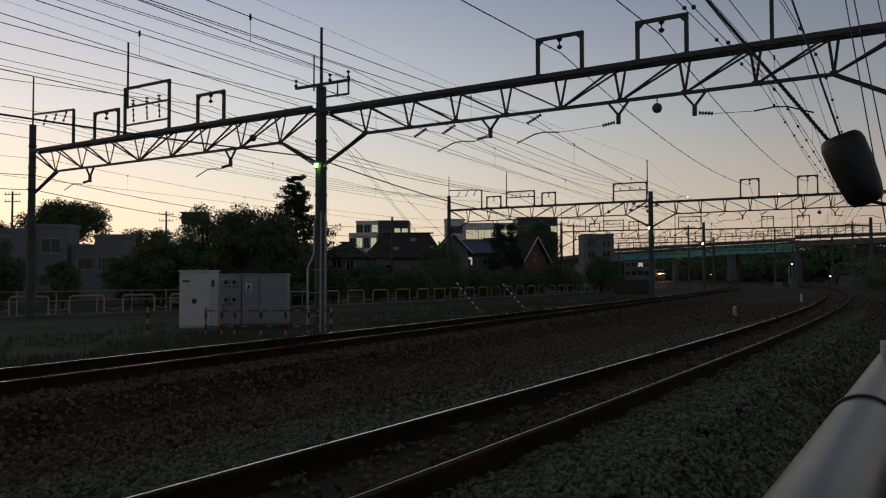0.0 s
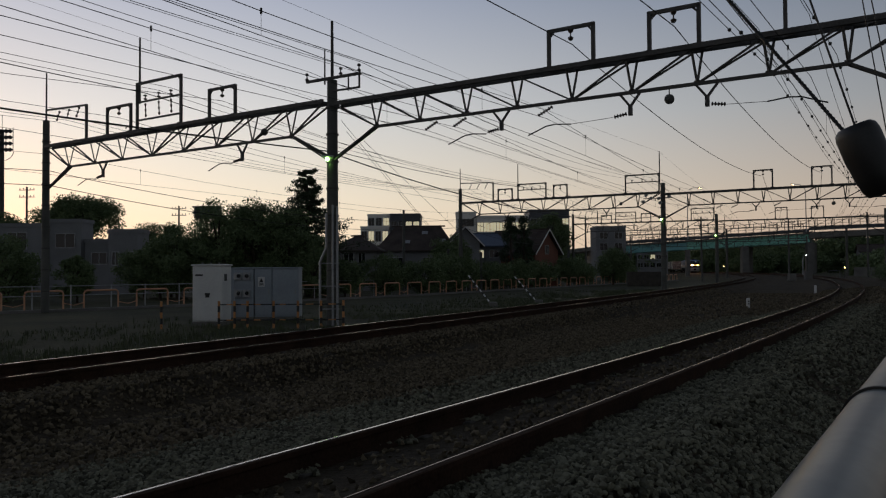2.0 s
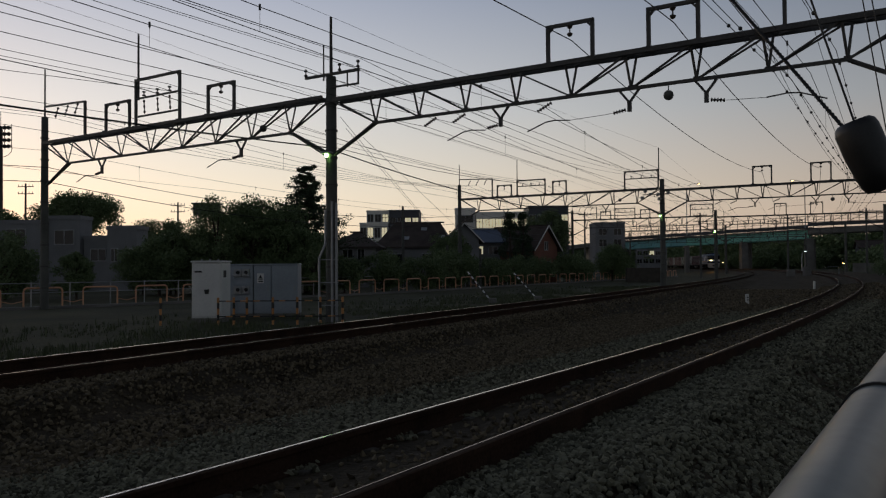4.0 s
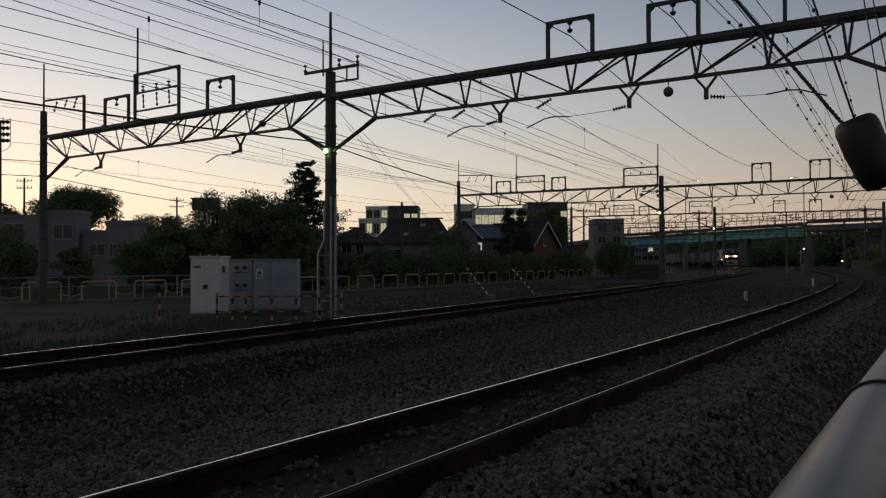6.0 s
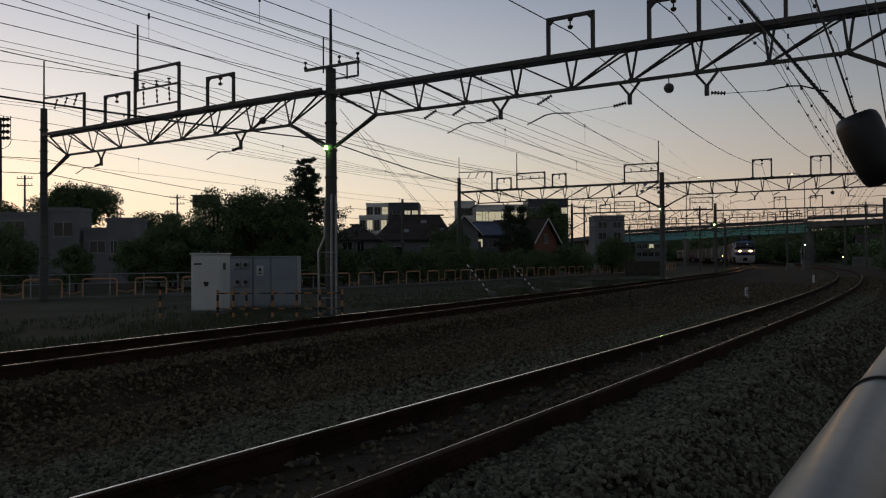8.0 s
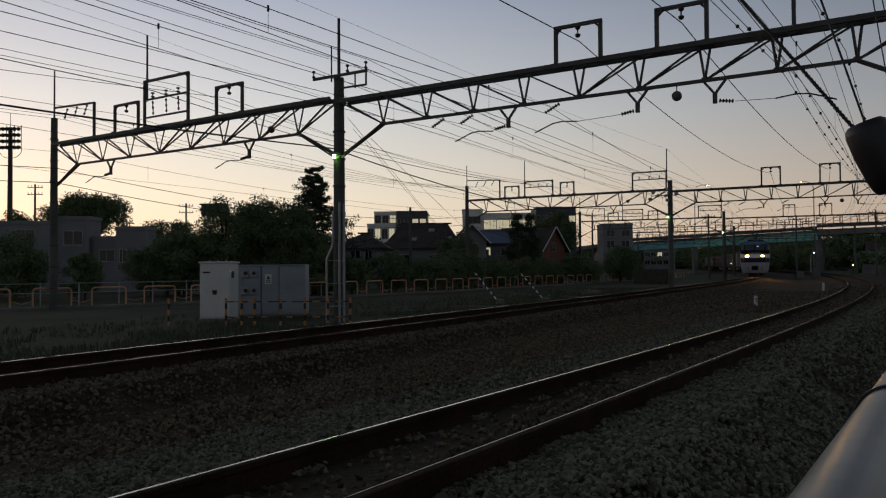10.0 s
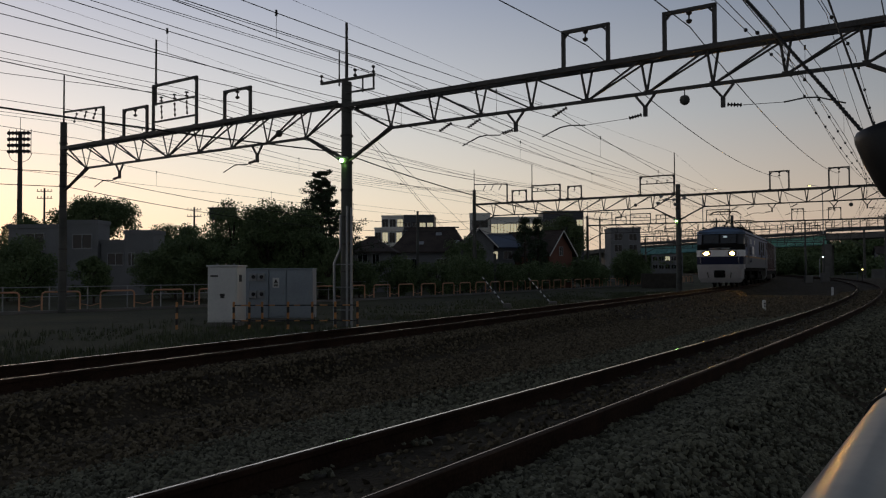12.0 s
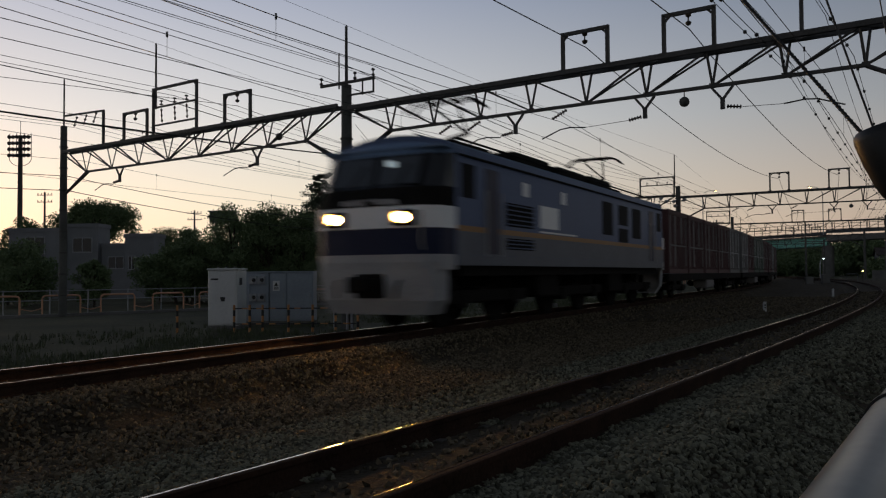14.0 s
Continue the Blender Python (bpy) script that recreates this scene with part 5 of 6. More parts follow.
# x, y, height, spread, crown base, clumps, leaves in each, leaf size
for i, (x, y, h, w, c, n, per, leaf) in enumerate((
        (-40.7, 86.0, 10.4, 7.9, 5.6, 60, 110, 0.24), (-46.5, 88.0, 9.5, 5.5, 3.0, 36, 80, 0.22), (-51.0, 89.0, 9.1, 6.5, 2.0, 44, 90, 0.22), (-34.0, 92.0, 8.3, 6.5, 2.5, 44, 80, 0.22),
        (-19.4, 55.0, 4.9, 4.6, 0.4, 46, 110, 0.14), (-16.6, 55.5, 7.3, 5.4, 0.8, 50, 110, 0.14), (-14.2, 56.0, 7.4, 5.2, 0.8, 50, 110, 0.14), (-12.0, 56.5, 7.0, 4.8, 0.6, 46, 110, 0.14),
        (-20.6, 55.0, 4.3, 4.4, 0.3, 44, 110, 0.14), (-22.9, 58.0, 3.9, 4.0, 0.3, 44, 100, 0.14), (-10.0, 56.0, 4.8, 3.6, 0.3, 40, 100, 0.14),
        (-28.6, 50.0, 4.5, 4.6, 0.1, 50, 110, 0.13), (-17.4, 60.5, 6.9, 6.4, 0.3, 54, 110, 0.15), (-13.6, 61.5, 7.2, 6.4, 0.3, 54, 110, 0.15), (-21.6, 60.0, 4.6, 5.4, 0.2, 46, 110, 0.15), (-24.0, 50.0, 3.2, 2.6, 0.2, 36, 110, 0.12),
        (12.7, 106.0, 9.7, 6.0, 2.5, 50, 90, 0.22), (-0.2, 76.0, 5.6, 4.2, 1.0, 44, 100, 0.16), (13.4, 94.0, 3.4, 4.5, 0.4, 40, 90, 0.16), (19.5, 98.0, 4.6, 5.0, 0.5, 40, 90, 0.18), (24.0, 116.0, 3.0, 6.0, 0.5, 40, 90, 0.2))):
    tree(x, y, h, w, c, n, per, leaf, 20 + i, TREE)
conifer(-11.25, 60.5, 9.5, 9.8, 5, "tall layered conifer standing over the bushes")
conifer(6.4, 90.0, 8.1, 3.2, 6, "slim dark columnar cypress", True)
conifer(7.95, 90.5, 8.1, 3.0, 7, "slim dark columnar cypress", True)
BUSH = "low dark bush along the road"
for i, (x, y, h, w) in enumerate(((-8.2, 59, 2.8, 3.6), (-5.6, 62, 3.3, 4.2), (-2.6, 64, 3.0, 4.2), (0.0, 69, 3.4, 4.2), (-0.6, 72, 3.8, 4.0), (3.2, 74, 3.0, 4.4), (6.0, 80, 3.2, 4.6), (9.3, 85, 3.0, 4.2), (14.5, 93, 3.0, 5.0), (21.0, 104, 3.0, 5.0), (-9.9, 58, 2.6, 3.4), (-32, 54, 3.4, 6.0))):
    tree(x, y, h, w, 0.1, 34, 100, 0.13, 60 + i, BUSH, name="bush", group="bushes")
for i, (x, y, h, w) in enumerate(((44.0, 78.0, 2.0, 6.0), (50.0, 88.0, 2.2, 7.0), (30.0, 47.0, 1.3, 3.0), (37.0, 62.0, 1.6, 4.0), (23.5, 33.0, 0.9, 2.4))):
    tree(x, y, h, w, 0.05, 34, 90, 0.12, 90 + i, "low green bush beside the curve", name="bush", z=-0.4, group="bushes")


def build_grass():
    rng = np.random.default_rng(8)
    n = 24000
    s = rng.uniform(-6, 70, n)
    off = -1.9 - rng.gamma(2.0, 2.4, n)
    ok = off > -16
    s, off = s[ok], off[ok]
    lx, ly, lt = (np.interp(s, ALONG, c) for c in LINE_B)
    px, py = lx + off * np.cos(lt), ly - off * np.sin(lt)
    patch = np.array([noise.noise(Vector((a * 0.35, b * 0.35, 3))) for a, b in zip(px, py)])
    ok = patch > -0.1
    px, py = px[ok], py[ok]
    pz = ground_height(px, py) - 0.02
    k = 5
    base_p = np.repeat(np.stack([px, py, pz], 1), k, 0) + np.concatenate([rng.normal(0, 0.05, (len(px) * k, 2)), np.zeros((len(px) * k, 1))], 1)
    m = len(base_p)
    h = np.repeat(rng.uniform(0.05, 0.26, len(px)), k) * rng.uniform(0.6, 1.2, m)
    a = rng.uniform(0, 6.283, m)
    w = 0.012
    side = np.stack([np.cos(a), np.sin(a), np.zeros(m)], 1) * w
    lean = np.stack([-np.sin(a), np.cos(a), np.zeros(m)], 1) * (h * rng.uniform(0.1, 0.6, m))[:, None]
    up = np.stack([np.zeros(m), np.zeros(m), h], 1)
    v = np.stack([base_p - side, base_p + side, base_p + lean * 0.4 + up * 0.6 + side * 0.7, base_p + lean * 0.4 + up * 0.6 - side * 0.7, base_p + lean + up], 1).reshape(-1, 3)
    i = 5 * np.arange(m)
    f = np.stack([i, i + 1, i + 2, i + 3], 1).tolist() + np.stack([i + 3, i + 2, i + 4], 1).tolist()
    sh = Shape()
    sh.v, sh.f = v.tolist(), f
    me = bpy.data.meshes.new("verge_grass")
    me.from_pydata(sh.v, [], sh.f)
    me.materials.append(GRASS)
    tagged(new("verge_grass", me), "rough grass and weeds on the verge below the track", "grass", kind="stuff")


build_grass()
# ---- houses, blocks of flats, bridge ----
PLASTER = material("grey_plaster", (0.15, 0.155, 0.165), (0.235, 0.24, 0.25), 0.9, coarse=0.4, fine=12, bump=0.15, depth=0.004)
PALEWALL = material("pale_tile_wall", (0.70, 0.68, 0.64), (0.82, 0.80, 0.76), 0.8, coarse=0.4, fine=14, bump=0.1, depth=0.003)
TILES = material("dark_roof_tile", (0.042, 0.034, 0.031), (0.088, 0.072, 0.064), 0.85, coarse=0.8, fine=14, bump=0.4, depth=0.02, spec=0.1)
BLUETILE = material("blue_roof_tile", (0.05, 0.07, 0.11), (0.09, 0.12, 0.18), 0.5, coarse=0.8, fine=14, bump=0.4, depth=0.02)
BRICK = material("red_brick_cladding", (0.13, 0.055, 0.038), (0.22, 0.095, 0.065), 0.85, coarse=0.6, fine=18, bump=0.3, depth=0.006)
DARKWALL = material("dark_metal_cladding", (0.05, 0.055, 0.065), (0.09, 0.095, 0.11), 0.6, coarse=0.6, fine=14, bump=0.1, depth=0.003)
TEAL = material("teal_girder_paint", (0.20, 0.52, 0.43), (0.27, 0.64, 0.54), 0.5, coarse=0.5, fine=12, bump=0.08, depth=0.003)
TEAL_DULL = material("faded_blue_girder_paint", (0.15, 0.38, 0.40), (0.21, 0.47, 0.49), 0.55, coarse=0.5, fine=12, bump=0.08, depth=0.003)
ROOMLIGHT = glowing("lit_room_window", (1.0, 0.88, 0.58), 0.42)
GROUND_Z = -0.95


def window_on(parent, x0, x1, z0, z1, y, lit=False):
    """A framed window set in a front wall at y."""
    fr = Shape()
    for a, b, c, d in ((x0 - 0.06, x1 + 0.06, z1, z1 + 0.07), (x0 - 0.06, x1 + 0.06, z0 - 0.09, z0), (x0 - 0.06, x0, z0, z1), (x1, x1 + 0.06, z0, z1), ((x0 + x1) / 2 - 0.03, (x0 + x1) / 2 + 0.03, z0, z1)):
        fr.box(a, b, y - 0.07, y + 0.02, c, d)
    w = part("window_frame", fr, GALV, parent, "aluminium window frame")
    part("pane", Shape().box(x0, x1, y - 0.025, y - 0.005, z0, z1), ROOMLIGHT if lit else PANE, w, "lit pane" if lit else "")


def house(x, y, w, d, eave, ridge, turn, wall, roof, label, along=True, hip=0.0, windows=(), skylights=()):
    """A house with thick walls, eaves and a ridge along its width (or its depth)."""
    h = base("house", pose(x, y, GROUND_Z, 0, 0, turn), label, "house", "houses behind the line")
    ez, rz = eave - GROUND_Z, ridge - GROUND_Z
    body = Shape().box(-w / 2, w / 2, 0, d, 0, ez)
    if along:
        body.add([(-w / 2, 0, ez), (-w / 2, d, ez), (-w / 2 + hip, d / 2, rz - 0.1), (w / 2, 0, ez), (w / 2, d, ez), (w / 2 - hip, d / 2, rz - 0.1)], [(0, 1, 2), (3, 5, 4), (0, 2, 5, 3), (1, 4, 5, 2)])
    else:
        body.add([(-w / 2, 0, ez), (w / 2, 0, ez), (0, 0, rz - 0.1), (-w / 2, d, ez), (w / 2, d, ez), (0, d, rz - 0.1)], [(0, 1, 2), (3, 5, 4), (0, 2, 5, 3), (1, 4, 5, 2)])
    part("wall", body, wall, h)
    o, t = 0.45, 0.14
    rf = Shape()

    def slab(a, b, c, e):
        up = Vector((0, 0, t))
        q = [Vector(v) for v in (a, b, c, e)]
        sl = Shape().add([*q, *[v + up for v in q]], [(0, 3, 2, 1), (4, 5, 6, 7), (0, 1, 5, 4), (1, 2, 6, 5), (2, 3, 7, 6), (3, 0, 4, 7)])
        part("roof_slope", sl, roof, h, "tiled roof slope")

    if along:
        k = (rz - ez) / (d / 2)
        lo = ez - k * o
        slab((-w / 2 - o, -o, lo), (w / 2 + o, -o, lo), (w / 2 + o - hip - (o if hip else 0), d / 2, rz), (-w / 2 - o + hip + (o if hip else 0), d / 2, rz))
        slab((w / 2 + o, d + o, lo), (-w / 2 - o, d + o, lo), (-w / 2 - o + hip + (o if hip else 0), d / 2, rz), (w / 2 + o - hip - (o if hip else 0), d / 2, rz))
        if hip:
            slab((-w / 2 - o, d + o, lo), (-w / 2 - o, -o, lo), (-w / 2 + hip, d / 2, rz), (-w / 2 + hip, d / 2 + 0.02, rz))
            slab((w / 2 + o, -o, lo), (w / 2 + o, d + o, lo), (w / 2 - hip, d / 2 + 0.02, rz), (w / 2 - hip, d / 2, rz))
        rf.bar((-w / 2 - o + hip, d / 2, rz + t), (w / 2 + o - hip, d / 2, rz + t), 0.22, 0.16)
    else:
        k = (rz - ez) / (w / 2)
        lo = ez - k * o
        slab((-w / 2 - o, d + o, lo), (-w / 2 - o, -o, lo), (0, -o, rz), (0, d + o, rz))
        slab((w / 2 + o, -o, lo), (w / 2 + o, d + o, lo), (0, d + o, rz), (0, -o, rz))
        rf.bar((0, -o, rz + t), (0, d + o, rz + t), 0.2, 0.14)
    part("ridge_cap", rf, roof, h, "ridge tiles")
    if not along:
        k = (rz - ez) / (w / 2)
        part("barge_board", Shape().bar((-w / 2 - o, -o - 0.03, ez - k * o + 0.07), (0, -o - 0.03, rz + 0.07), 0.06, 0.13).bar((w / 2 + o, -o - 0.03, ez - k * o + 0.07), (0, -o - 0.03, rz + 0.07), 0.06, 0.13), CREAM, h, "pale barge board")
    for x0, x1, z0, z1, lit in windows:
        window_on(h, x0, x1, z0 - GROUND_Z, z1 - GROUND_Z, 0.0, lit)
    for sx, f in skylights:
        k = (rz - ez) / (d / 2)
        yy = d / 2 * f
        zz = ez + k * yy + t
        part("skylight", Shape().add([(sx - 0.32, yy, zz + 0.05), (sx + 0.32, yy, zz + 0.05), (sx + 0.32, yy + 0.5, zz + 0.05 + k * 0.5), (sx - 0.32, yy + 0.5, zz + 0.05 + k * 0.5), (sx - 0.32, yy, zz - 0.05), (sx + 0.32, yy, zz - 0.05), (sx + 0.32, yy + 0.5, zz - 0.05 + k * 0.5), (sx - 0.32, yy + 0.5, zz - 0.05 + k * 0.5)], [(0, 1, 2, 3), (4, 7, 6, 5), (0, 4, 5, 1), (1, 5, 6, 2), (2, 6, 7, 3), (3, 7, 4, 0)]), GALV, h, "pale skylight")
    return h


house(-9.6, 75, 4.4, 7, 3.0, 4.35, 0, PLASTER, TILES, "low house with a hipped dark roof and pale windows", hip=2.0, windows=((-0.9, 0.0, 1.9, 2.7, False), (0.5, 1.1, 1.7, 2.7, False)))
house(-4.4, 86, 7.6, 8, 3.36, 5.9, -4, PLASTER, TILES, "house with a broad dark tiled roof and skylights", hip=1.2, windows=((-2.6, -1.2, 1.2, 2.4, False), (1.0, 2.4, 1.2, 2.4, False)), skylights=((0.9, 0.62), (-0.9, 0.2), (3.0, 0.25)))
house(1.1, 83, 3.1, 6, 3.9, 5.5, 6, PLASTER, TILES, "narrow grey house with a pale-edged gable", along=False, windows=((-0.5, 0.5, 2.6, 3.5, False),))
house(4.0, 95, 3.6, 6, 4.0, 5.4, 0, PLASTER, BLUETILE, "grey house with a blue tiled roof", windows=((-1.3, -0.5, 2.5, 3.4, True), (0.2, 1.2, 2.5, 3.4, False)))
house(10.8, 93, 4.4, 7.5, 3.2, 5.65, 46, BRICK, TILES, "red brick-clad house with a steep gable", along=False, windows=((-0.3, 0.3, 2.9, 3.8, False), (0.1, 0.8, 0.3, 1.5, False)))


def block(name, x0, x1, y, depth, top, wall, label, rows, lit=(), parapet=0.35, cat="building", col_w=1.6, win=0.75):
    """A flat-roofed block with rows of windows in its front; rows are sill and head heights."""
    b = base(name, pose((x0 + x1) / 2, y, GROUND_Z), label, cat, "blocks behind the line")
    w = x1 - x0
    part("wall", Shape().box(-w / 2, w / 2, 0, depth, 0, top - GROUND_Z), wall, b)
    part("parapet", Shape().box(-w / 2 - 0.08, w / 2 + 0.08, -0.08, 0.2, top - GROUND_Z, top - GROUND_Z + parapet).box(-w / 2 - 0.08, w / 2 + 0.08, depth - 0.2, depth + 0.08, top - GROUND_Z, top - GROUND_Z + parapet).box(-w / 2 - 0.08, -w / 2 + 0.2, 0.2, depth - 0.2, top - GROUND_Z, top - GROUND_Z + parapet).box(w / 2 - 0.2, w / 2 + 0.08, 0.2, depth - 0.2, top - GROUND_Z, top - GROUND_Z + parapet), wall, b)
    for r, (z0, z1) in enumerate(rows):
        n = max(1, int(w / col_w))
        for i in range(n):
            cx = -w / 2 + w * (i + 0.5) / n
            half = w / n * win / 2
            window_on(b, cx - half, cx + half, z0 - GROUND_Z, z1 - GROUND_Z, 0.0, (r, i) in lit or (r, -1) in lit)
    return b


block("flat_roofed_house", -41.4, -36.6, 70, 8, 5.1, PLASTER, "grey flat-roofed house with a wide window", ((3.2, 4.6),), col_w=4.0, win=0.35)
block("flat_roofed_house", -36.3, -33.5, 70.5, 2.4, 5.5, PLASTER, "grey flat-roofed house with a wide window", ((3.3, 4.5),), col_w=2.5, win=0.6)
block("flat_roofed_house", -33.4, -30.7, 71, 4, 3.7, PLASTER, "low grey flat-roofed annexe", ((1.8, 2.8),), col_w=2.0, win=0.5)
block("flat_roofed_house", -30.6, -28.0, 69.5, 2.6, 4.5, PLASTER, "grey flat-roofed house with two small windows", ((1.7, 2.8),), col_w=1.2, win=0.4)
block("flat_roofed_house", 25.0, 30.2, 140, 6, 8.3, PLASTER, "narrow grey building beside the bridge", ((2.0, 3.2), (4.4, 5.6), (6.4, 7.5)), col_w=1.8, win=0.5)
block("apartment_block", -19.0, -13.3, 160, 10, 9.7, PALEWALL, "pale block of flats with recessed balconies", ((7.0, 9.0), (4.0, 6.0)), lit=((0, 1), (0, 3)), col_w=1.4)
block("apartment_block", -17.8, -13.2, 162, 10, 12.3, PALEWALL, "pale upper storeys of the block of flats", ((10.3, 11.8),), lit=((0, 2),), col_w=1.4)
block("apartment_block", -13.1, -7.0, 161, 10, 12.3, DARKWALL, "dark-clad wing of the block of flats", ((10.2, 11.0), (8.0, 9.4)), lit=((0, 2), (0, 3)), col_w=1.5)
block("office_block", 0.3, 4.2, 152, 10, 11.9, PALEWALL, "pale stair tower of a long office block", ((9.5, 10.8),), col_w=2.0)
block("office_block", 4.3, 14.0, 150, 10, 11.0, PALEWALL, "long pale office block with lit strip windows", ((8.3, 10.0), (5.2, 6.9)), lit=((0, -1),), col_w=1.2, win=0.9)
block("office_block", 14.1, 21.6, 149, 10, 12.0, DARKWALL, "dark-clad end of the office block", ((9.5, 10.6),), lit=((0, 4),), col_w=1.5)


def build_water_box():
    t = base("water_tank", pose(-34.4, 110, GROUND_Z), "boxy rooftop water tank on thin legs", "water tank")
    part("tank", Shape().box(-1.6, 1.6, -1.2, 1.2, 9.4, 10.9, 0.05), DARKWALL, t)
    part("lid", Shape().box(-1.8, 1.8, -1.4, 1.4, 10.9, 11.05, 0.03), DARKWALL, t)
    for x in (-1.2, 1.2):
        for y in (-0.9, 0.9):
            part("leg", Shape().bar((x, y, 0), (x, y, 9.4), 0.12, 0.12), STEEL, t)


build_water_box()


def build_floodlight():
    f = base("floodlight_mast", pose(-69.3, 120, GROUND_Z), "tall floodlight mast with a dark rack of lamps", "floodlight")
    part("mast", Shape().tube([(0, 0, 0), (0, 0, 24.0)], [0.45, 0.3], 14), STEEL, f, "", True)
    rack = Shape()
    for x in (-1.7, -0.6, 0.6, 1.7):
        rack.bar((x, 0, 20.6), (x, 0, 24.3), 0.08, 0.08)
    for k in range(8):
        a = math.pi * k / 8
        rack.bar((-1.8 * math.cos(a), 0, 20.6 - 1.4 * math.sin(a)), (-1.8 * math.cos(a + math.pi / 8), 0, 20.6 - 1.4 * math.sin(a + math.pi / 8)), 0.07, 0.07)
    part("rack", rack, STEEL, f)
    for r in range(4):
        for x in (-1.5, -0.9, -0.3, 0.3, 0.9, 1.5):
            z = 20.9 + r * 0.95
            part("flood_lamp", Shape().tube([(x, -0.1, z), (x, -0.5, z - 0.1)], [0.2, 0.32], 10), BLACK, f)
    part("tip_rod", Shape().tube([(0, 0, 24.0), (0, 0, 26.2)], 0.04, 6), STEEL, f)


build_floodlight()


def utility_pole(x, y, top, arms):
    p = base("utility_pole", pose(x, y, GROUND_Z), "slim utility pole with cross arms and insulators", "utility pole", "utility poles")
    h = top - GROUND_Z
    part("pole", Shape().tube([(0, 0, 0), (0, 0, h)], [0.17, 0.11], 12), POLE, p, "", True)
    for i in range(arms):
        z = h - 0.4 - i * 0.9
        ar = part("cross_arm", Shape().bar((-1.0, 0, z), (1.0, 0, z), 0.09, 0.09), STEEL, p)
        for u in (-0.9, -0.45, 0.45, 0.9):
            part("insulator", Shape().discs((u, 0, z + 0.05), (u, 0, z + 0.3), 2, 0.07, 0.03), PORCELAIN, ar)


utility_pole(-54.5, 100, 12.0, 2)
utility_pole(-37.8, 108, 10.1, 2)
utility_pole(-5.0, 78.0, 7.0, 0)
utility_pole(19.5, 118, 9.0, 1)
utility_pole(36.0, 116.0, 8.6, 2)
utility_pole(49.5, 118.0, 8.2, 1)
utility_pole(58.0, 112.0, 8.8, 1)


# ---- road bridge over the line ----
def build_bridge():
    a, b = Vector((42.5, 204.1, 5.1)), Vector((81.5, 183.0, 6.9))
    end = Vector((150.0, 146.0, 9.4))
    br = base("road_bridge", Matrix(), "teal steel girder road bridge with a railing across the tracks", "bridge")
    side = Vector((-(b - a).y, (b - a).x, 0)).normalized()
    mid = a.lerp(b, 0.38)
    up = Vector((0, 0, 1))
    for p, q, ma, h in ((a, mid, TEAL_DULL, 1.7), (mid, b, TEAL, 1.9)):
        for off in (0.0, 7.0):
            g = Shape()
            s = side * off
            g.bar(p + s + up * (h / 2), q + s + up * (h / 2), 0.06, h)
            g.bar(p + s, q + s, 0.6, 0.08).bar(p + s + up * h, q + s + up * h, 0.6, 0.08).bar(p + s + up * h * 0.52 - side * 0.04, q + s + up * h * 0.52 - side * 0.04, 0.1, 0.1)
            n = int((q - p).length / 1.8)
            for i in range(n + 1):
                c = p.lerp(q, i / n) + s
                g.bar(c + up * 0.04 - side * 0.15, c + up * (h - 0.04) - side * 0.15, 0.03, 0.25)
            part("girder", g, ma, br, "teal painted plate girder")
    ab, bb, eb = a + up * 2.05 + side * 3.5, b + up * 2.05 + side * 3.5, end + up * 1.0 + side * 3.5
    part("deck", Shape().bar(ab, bb, 8.4, 0.3), CONCRETE, br, "concrete deck")
    part("viaduct_deck", Shape().bar(bb + Vector((0, 0, -0.4)), eb, 8.6, 1.3), CONCRETE, br, "concrete viaduct deck")
    part("approach_deck", Shape().bar(ab, ab + (ab - bb).normalized() * 14 + up * -0.8, 8.4, 1.0), CONCRETE, br)
    for p, q, z in ((ab - side * 4.1, bb - side * 4.1, 0.15), (bb - side * 4.2, eb - side * 4.2, 0.6)):
        n = int((q - p).length / 1.7)
        for i in range(n + 1):
            c = p.lerp(q, i / n) + up * z
            part("railing_post", Shape().bar(c, c + up * 2.9, 0.12, 0.12), STEEL, br)
        for hh, ww in ((0.9, 0.08), (1.5, 0.06), (2.2, 0.08), (2.85, 0.09)):
            part("railing_rail", Shape().bar(p + up * (z + hh), q + up * (z + hh), ww, ww), STEEL, br)
        part("wire_mesh", Shape().bar(p + up * (z + 0.45), q + up * (z + 0.45), 0.04, 0.75), DARKWALL, br, "lower infill of the railing")
    for p, w in ((a, 1.8), (mid, 0.9), (a.lerp(b, 0.68), 1.6), (b, 1.6), (b.lerp(end, 0.25), 1.8), (b.lerp(end, 0.5), 1.8)):
        for off in (0.5, 6.5)[:1 if p == mid else 2]:
            c = p + side * off
            part("pier", Shape().box(c.x - w / 2, c.x + w / 2, c.y - 0.8, c.y + 0.8, GROUND_Z - 0.3, c.z - 0.02, 0.06), CONCRETE, br, "concrete pier")
    c = a + (a - b).normalized() * 3.5
    part("abutment", Shape().box(c.x - 4.0, c.x + 1.2, c.y - 1.5, c.y + 9, GROUND_Z - 0.3, c.z + 1.0, 0.05), CONCRETE, br, "grey concrete abutment")


build_bridge()


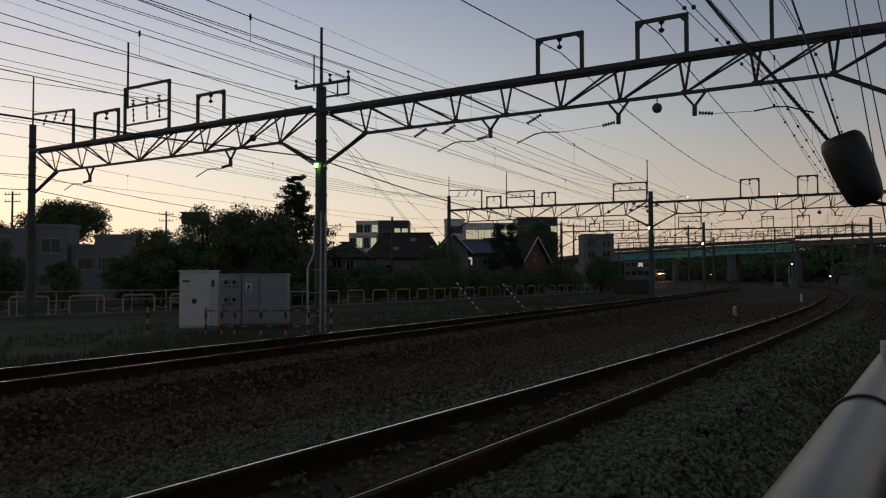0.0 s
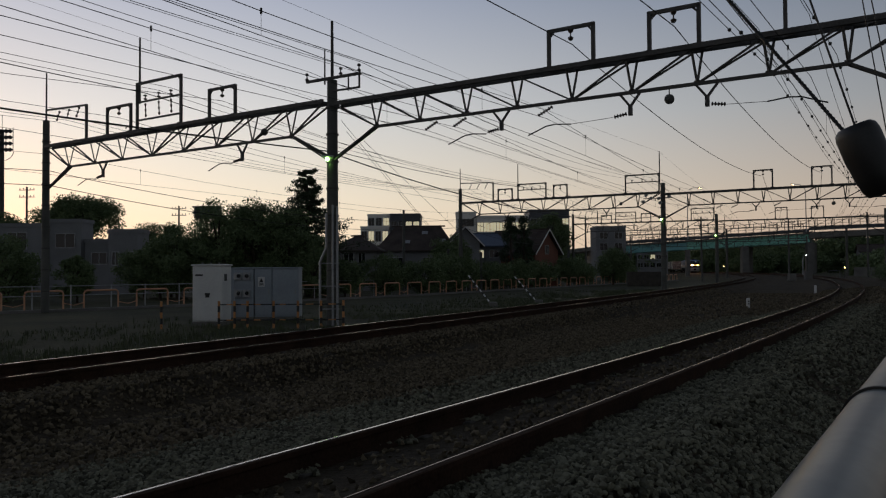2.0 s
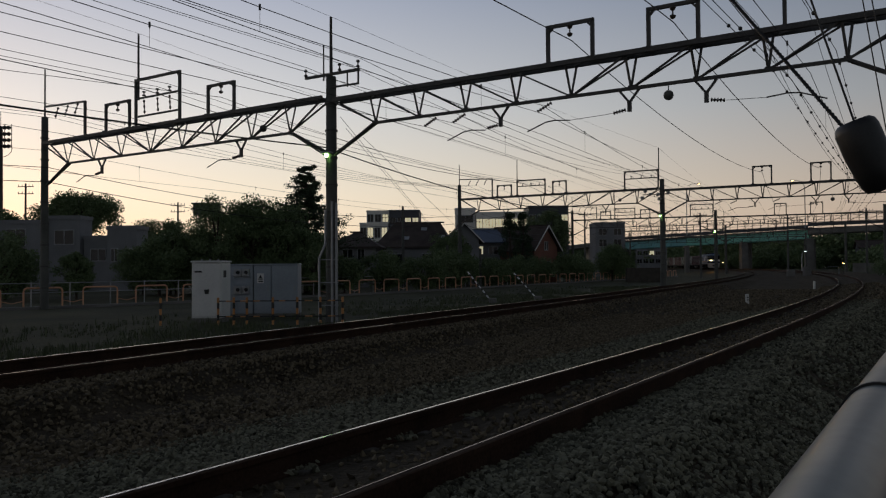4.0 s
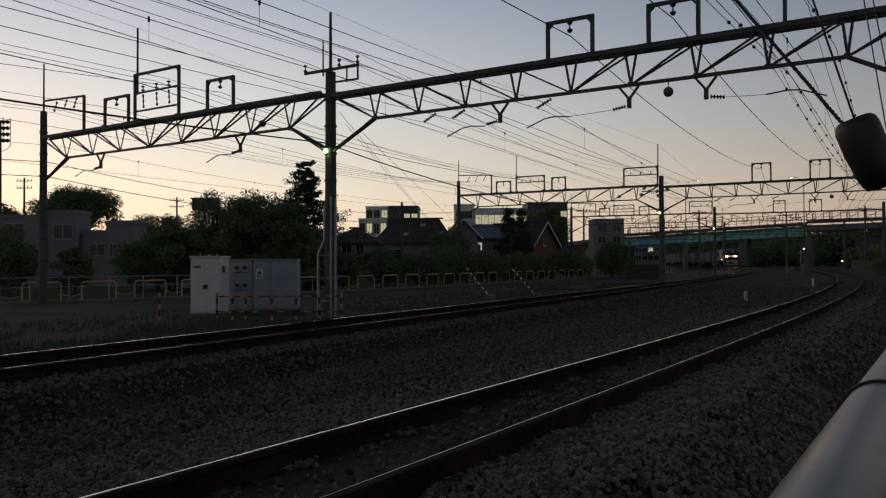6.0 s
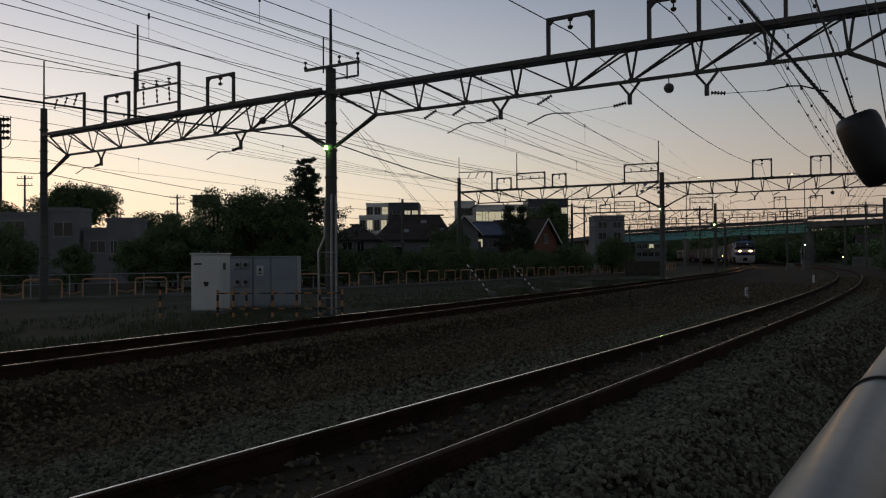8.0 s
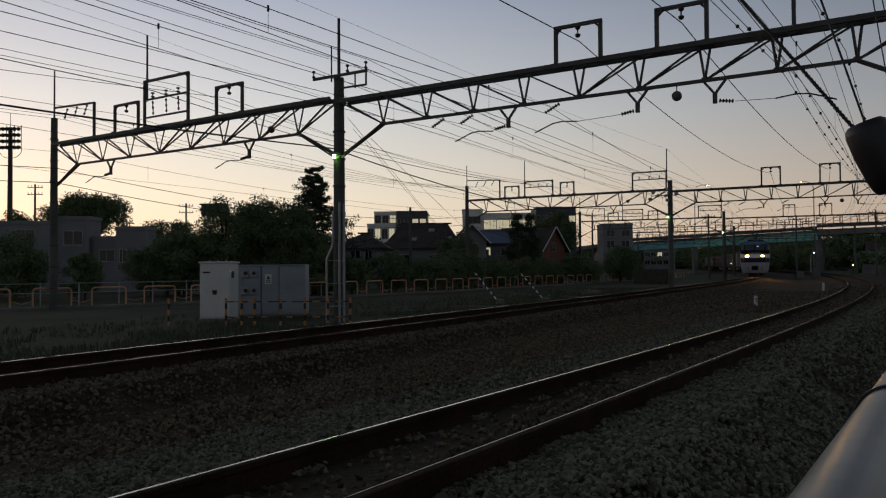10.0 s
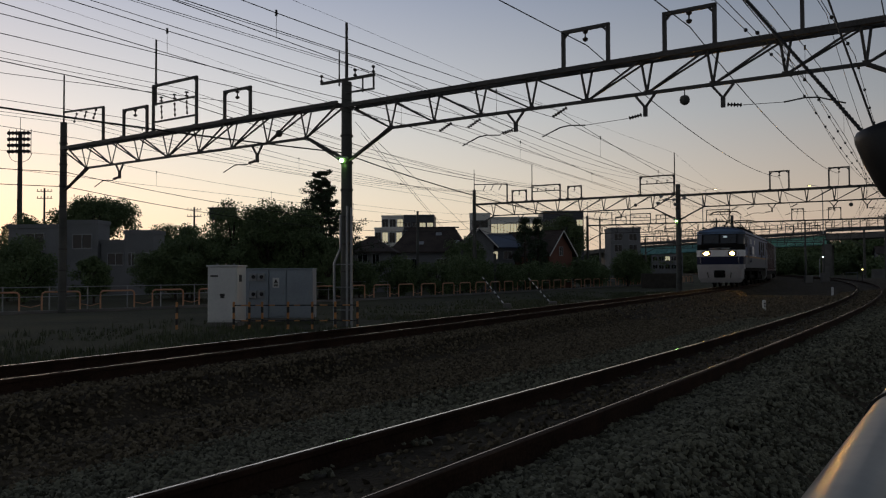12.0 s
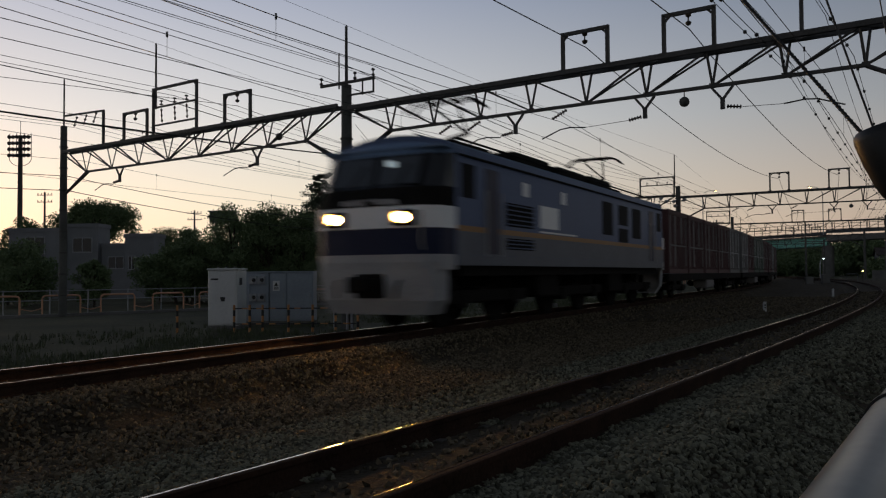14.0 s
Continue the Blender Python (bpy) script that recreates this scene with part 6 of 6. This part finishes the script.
def street_lamp(x, y, z0, h, reach, ma, label):
    s = base("street_lamp", pose(x, y, z0), label, "street lamp", "street lamps")
    part("lamp_post", Shape().tube([(0, 0, 0), (0, 0, h - 1.5), (reach * 0.15, 0, h - 0.5), (reach * 0.5, 0, h - 0.05), (reach, 0, h)], [0.12, 0.09, 0.07, 0.06, 0.05], 10), GALV, s, "", True)
    hd = part("lamp_head", Shape().box(reach - 0.1, reach + 0.7, -0.18, 0.18, h - 0.08, h + 0.08, 0.03), GALV, s)
    part("lamp_glass", Shape().box(reach + 0.15, reach + 0.15 + min(0.5, h * 0.05), -0.12, 0.12, h - 0.14, h - 0.08), ma, hd)


AMBER = glowing("amber_street_light", (1.0, 0.62, 0.22), 9.0)
COOL = glowing("cool_white_lamp", (0.85, 1.0, 0.92), 9.0)
YELLAMP = glowing("yellow_lamp", (1.0, 0.8, 0.2), 8.0)
street_lamp(54.6, 186.0, 8.0, 12.0, 2.6, AMBER, "tall curved street lamp lit amber on the bridge")
street_lamp(79.5, 180.0, 9.0, 11.0, -3.2, AMBER, "tall curved street lamp lit amber on the bridge")
street_lamp(-20.6, 59.5, -0.95, 4.2, 0.12, COOL, "low street lamp with a cool white light by the trees")
build_mast_lamp(PORTALS[3] @ pose(0.0, -0.28, 6.05))
street_lamp(65.5, 150.0, -0.95, 4.45, 0.4, COOL, "street lamp with a cool white light under the bridge")


def small_light(x, y, z, ma, label, h):
    s = base("signal_light", pose(x, y, z), label, "signal", "small track signals")
    part("signal_post", Shape().tube([(0, 0, -h), (0, 0, -0.05)], 0.05, 8), STEEL, s)
    bx = part("signal_box", Shape().box(-0.16, 0.16, 0.0, 0.2, -0.2, 0.25, 0.03), BLACK, s)
    part("signal_lens", Shape().tube([(0, -0.04, 0.03), (0, 0.01, 0.03)], 0.065, 12), ma, bx, "lit lens")


small_light(43.0, 88.0, 1.0, YELLAMP, "dwarf signal lit yellow beside the curve", 1.3)
small_light(54.6, 100.0, 0.85, YELLAMP, "dwarf signal lit yellow beside the curve", 1.6)
small_light(47.3, 140.0, 1.35, AMBER, "dwarf signal lit amber under the bridge", 2.0)


def build_switch_box():
    g = base("relay_box", pose(41.5, 88.5, -0.4), "small pale pipe gate and relay box by the curve", "relay box")
    part("gate_pipe", Shape().tube([(0, 0, 0), (0, 0, 1.1), (1.2, 0, 1.1), (1.2, 0, 0)], 0.05, 8), PIPE_WHITE, g)
    part("box", Shape().box(-2.6, -1.8, 0, 0.5, 0, 1.1, 0.03), CONCRETE, g)
    part("box", Shape().box(-4.4, -3.6, 0, 0.5, 0, 0.8, 0.03), CONCRETE, g)


build_switch_box()


def build_speakers():
    s = base("mast_floodlights", PORTALS[2] @ pose(-0.7, -0.35, 7.5), "cluster of small dark floodlights on the mast", "floodlight")
    for x, z in ((-0.5, 0.3), (-0.1, 0.05), (-0.75, -0.2), (0.5, 0.0), (0.6, -0.35), (1.3, 0.1)):
        part("flood_lamp", Shape().tube([(x, 0.2, z), (x, -0.25, z - 0.08)], [0.09, 0.13], 12), GALV, s)
    part("bracket", Shape().bar((-0.8, 0.2, 0), (1.4, 0.2, 0), 0.06, 0.06).bar((0.7, 0.2, 0), (0.7, 0.35, 0), 0.06, 0.06), STEEL, s)


build_speakers()

for i, (x, y, w, e) in enumerate(((112.0, 205, 14, 5.2),)):
    house(x, y, w, 8, e, e + 1.8, -20, DARKWALL, TILES, "distant dark house beyond the bridge", windows=((-3.0, -1.8, 1.2, 2.4, False), (1.0, 2.2, 1.2, 2.4, False)))
block("flat_roofed_house", 54.0, 63.0, 235, 6, 6.0, PLASTER, "grey two-storey building beyond the bridge", ((1.6, 2.8), (4.0, 5.2)), lit=((1, 2),), col_w=1.8)
# low wall and far tree belt beyond the bridge
wall = Shape()
for x0, y0, x1, y1 in ((84.0, 172.0, 140.0, 150.0), (66.0, 132.0, 76.0, 128.0)):
    wall.bar((x0, y0, 0.0), (x1, y1, 0.0), 0.4, 2.2)
whole("retaining_wall", wall, CONCRETE, "low concrete retaining wall under the viaduct", "wall", kind="structure")
whole("parapet_wall", Shape().box(19.1, 23.4, 88.0, 88.5, -1.1, 0.72, 0.04), SLEEPER, "low dark grey parapet wall beside the far track", "wall")
FAR = "distant dark tree beyond the bridge"
rng_far = random.Random(4)
for i in range(15):
    f = i / 14
    x, y = 26 + 128 * f + rng_far.uniform(-2, 2), 262 - 60 * f + rng_far.uniform(-8, 8)
    # keep the belt clear of the two tracks
    if 58 < x < 76:
        x, y = x - 14, y + 8
    elif 76 <= x < 94:
        x, y = x + 16, y + 40
    tree(x, y, rng_far.uniform(7.5, 9.0) + (3.0 if x > 90 else 0.0), rng_far.uniform(16, 20), 0.1, 50, 170, 0.75, 120 + i, FAR, group="far trees")
for i, (x, y) in enumerate(((99, 312), (110, 322))):
    tree(x, y, 10.0, 16.0, 0.1, 46, 150, 0.8, 190 + i, FAR, group="far trees")
for i in range(4):
    tree(92 + 12 * i, 405 + 6 * i, 11.0, 24.0, 0.1, 50, 150, 1.0, 180 + i, FAR, group="far trees")
for i, (x, y, h) in enumerate(((85, 222, 7.0), (95, 217, 6.5), (98, 168, 6.5), (88, 160, 5.5), (110, 176, 7.0), (76, 140, 4.0), (84, 146, 4.6))):
    tree(x, y, h, 13.0, 0.1, 46, 150, 0.5, 170 + i, "dark tree under the viaduct", group="far trees")
for i in range(9):
    tree(-100 + 11 * i, 125 + rng_far.uniform(-6, 6), rng_far.uniform(5.0, 7.0), rng_far.uniform(9, 12), 0.3, 34, 80, 0.32, 150 + i, "distant dark tree behind the houses", group="far trees")

motions()
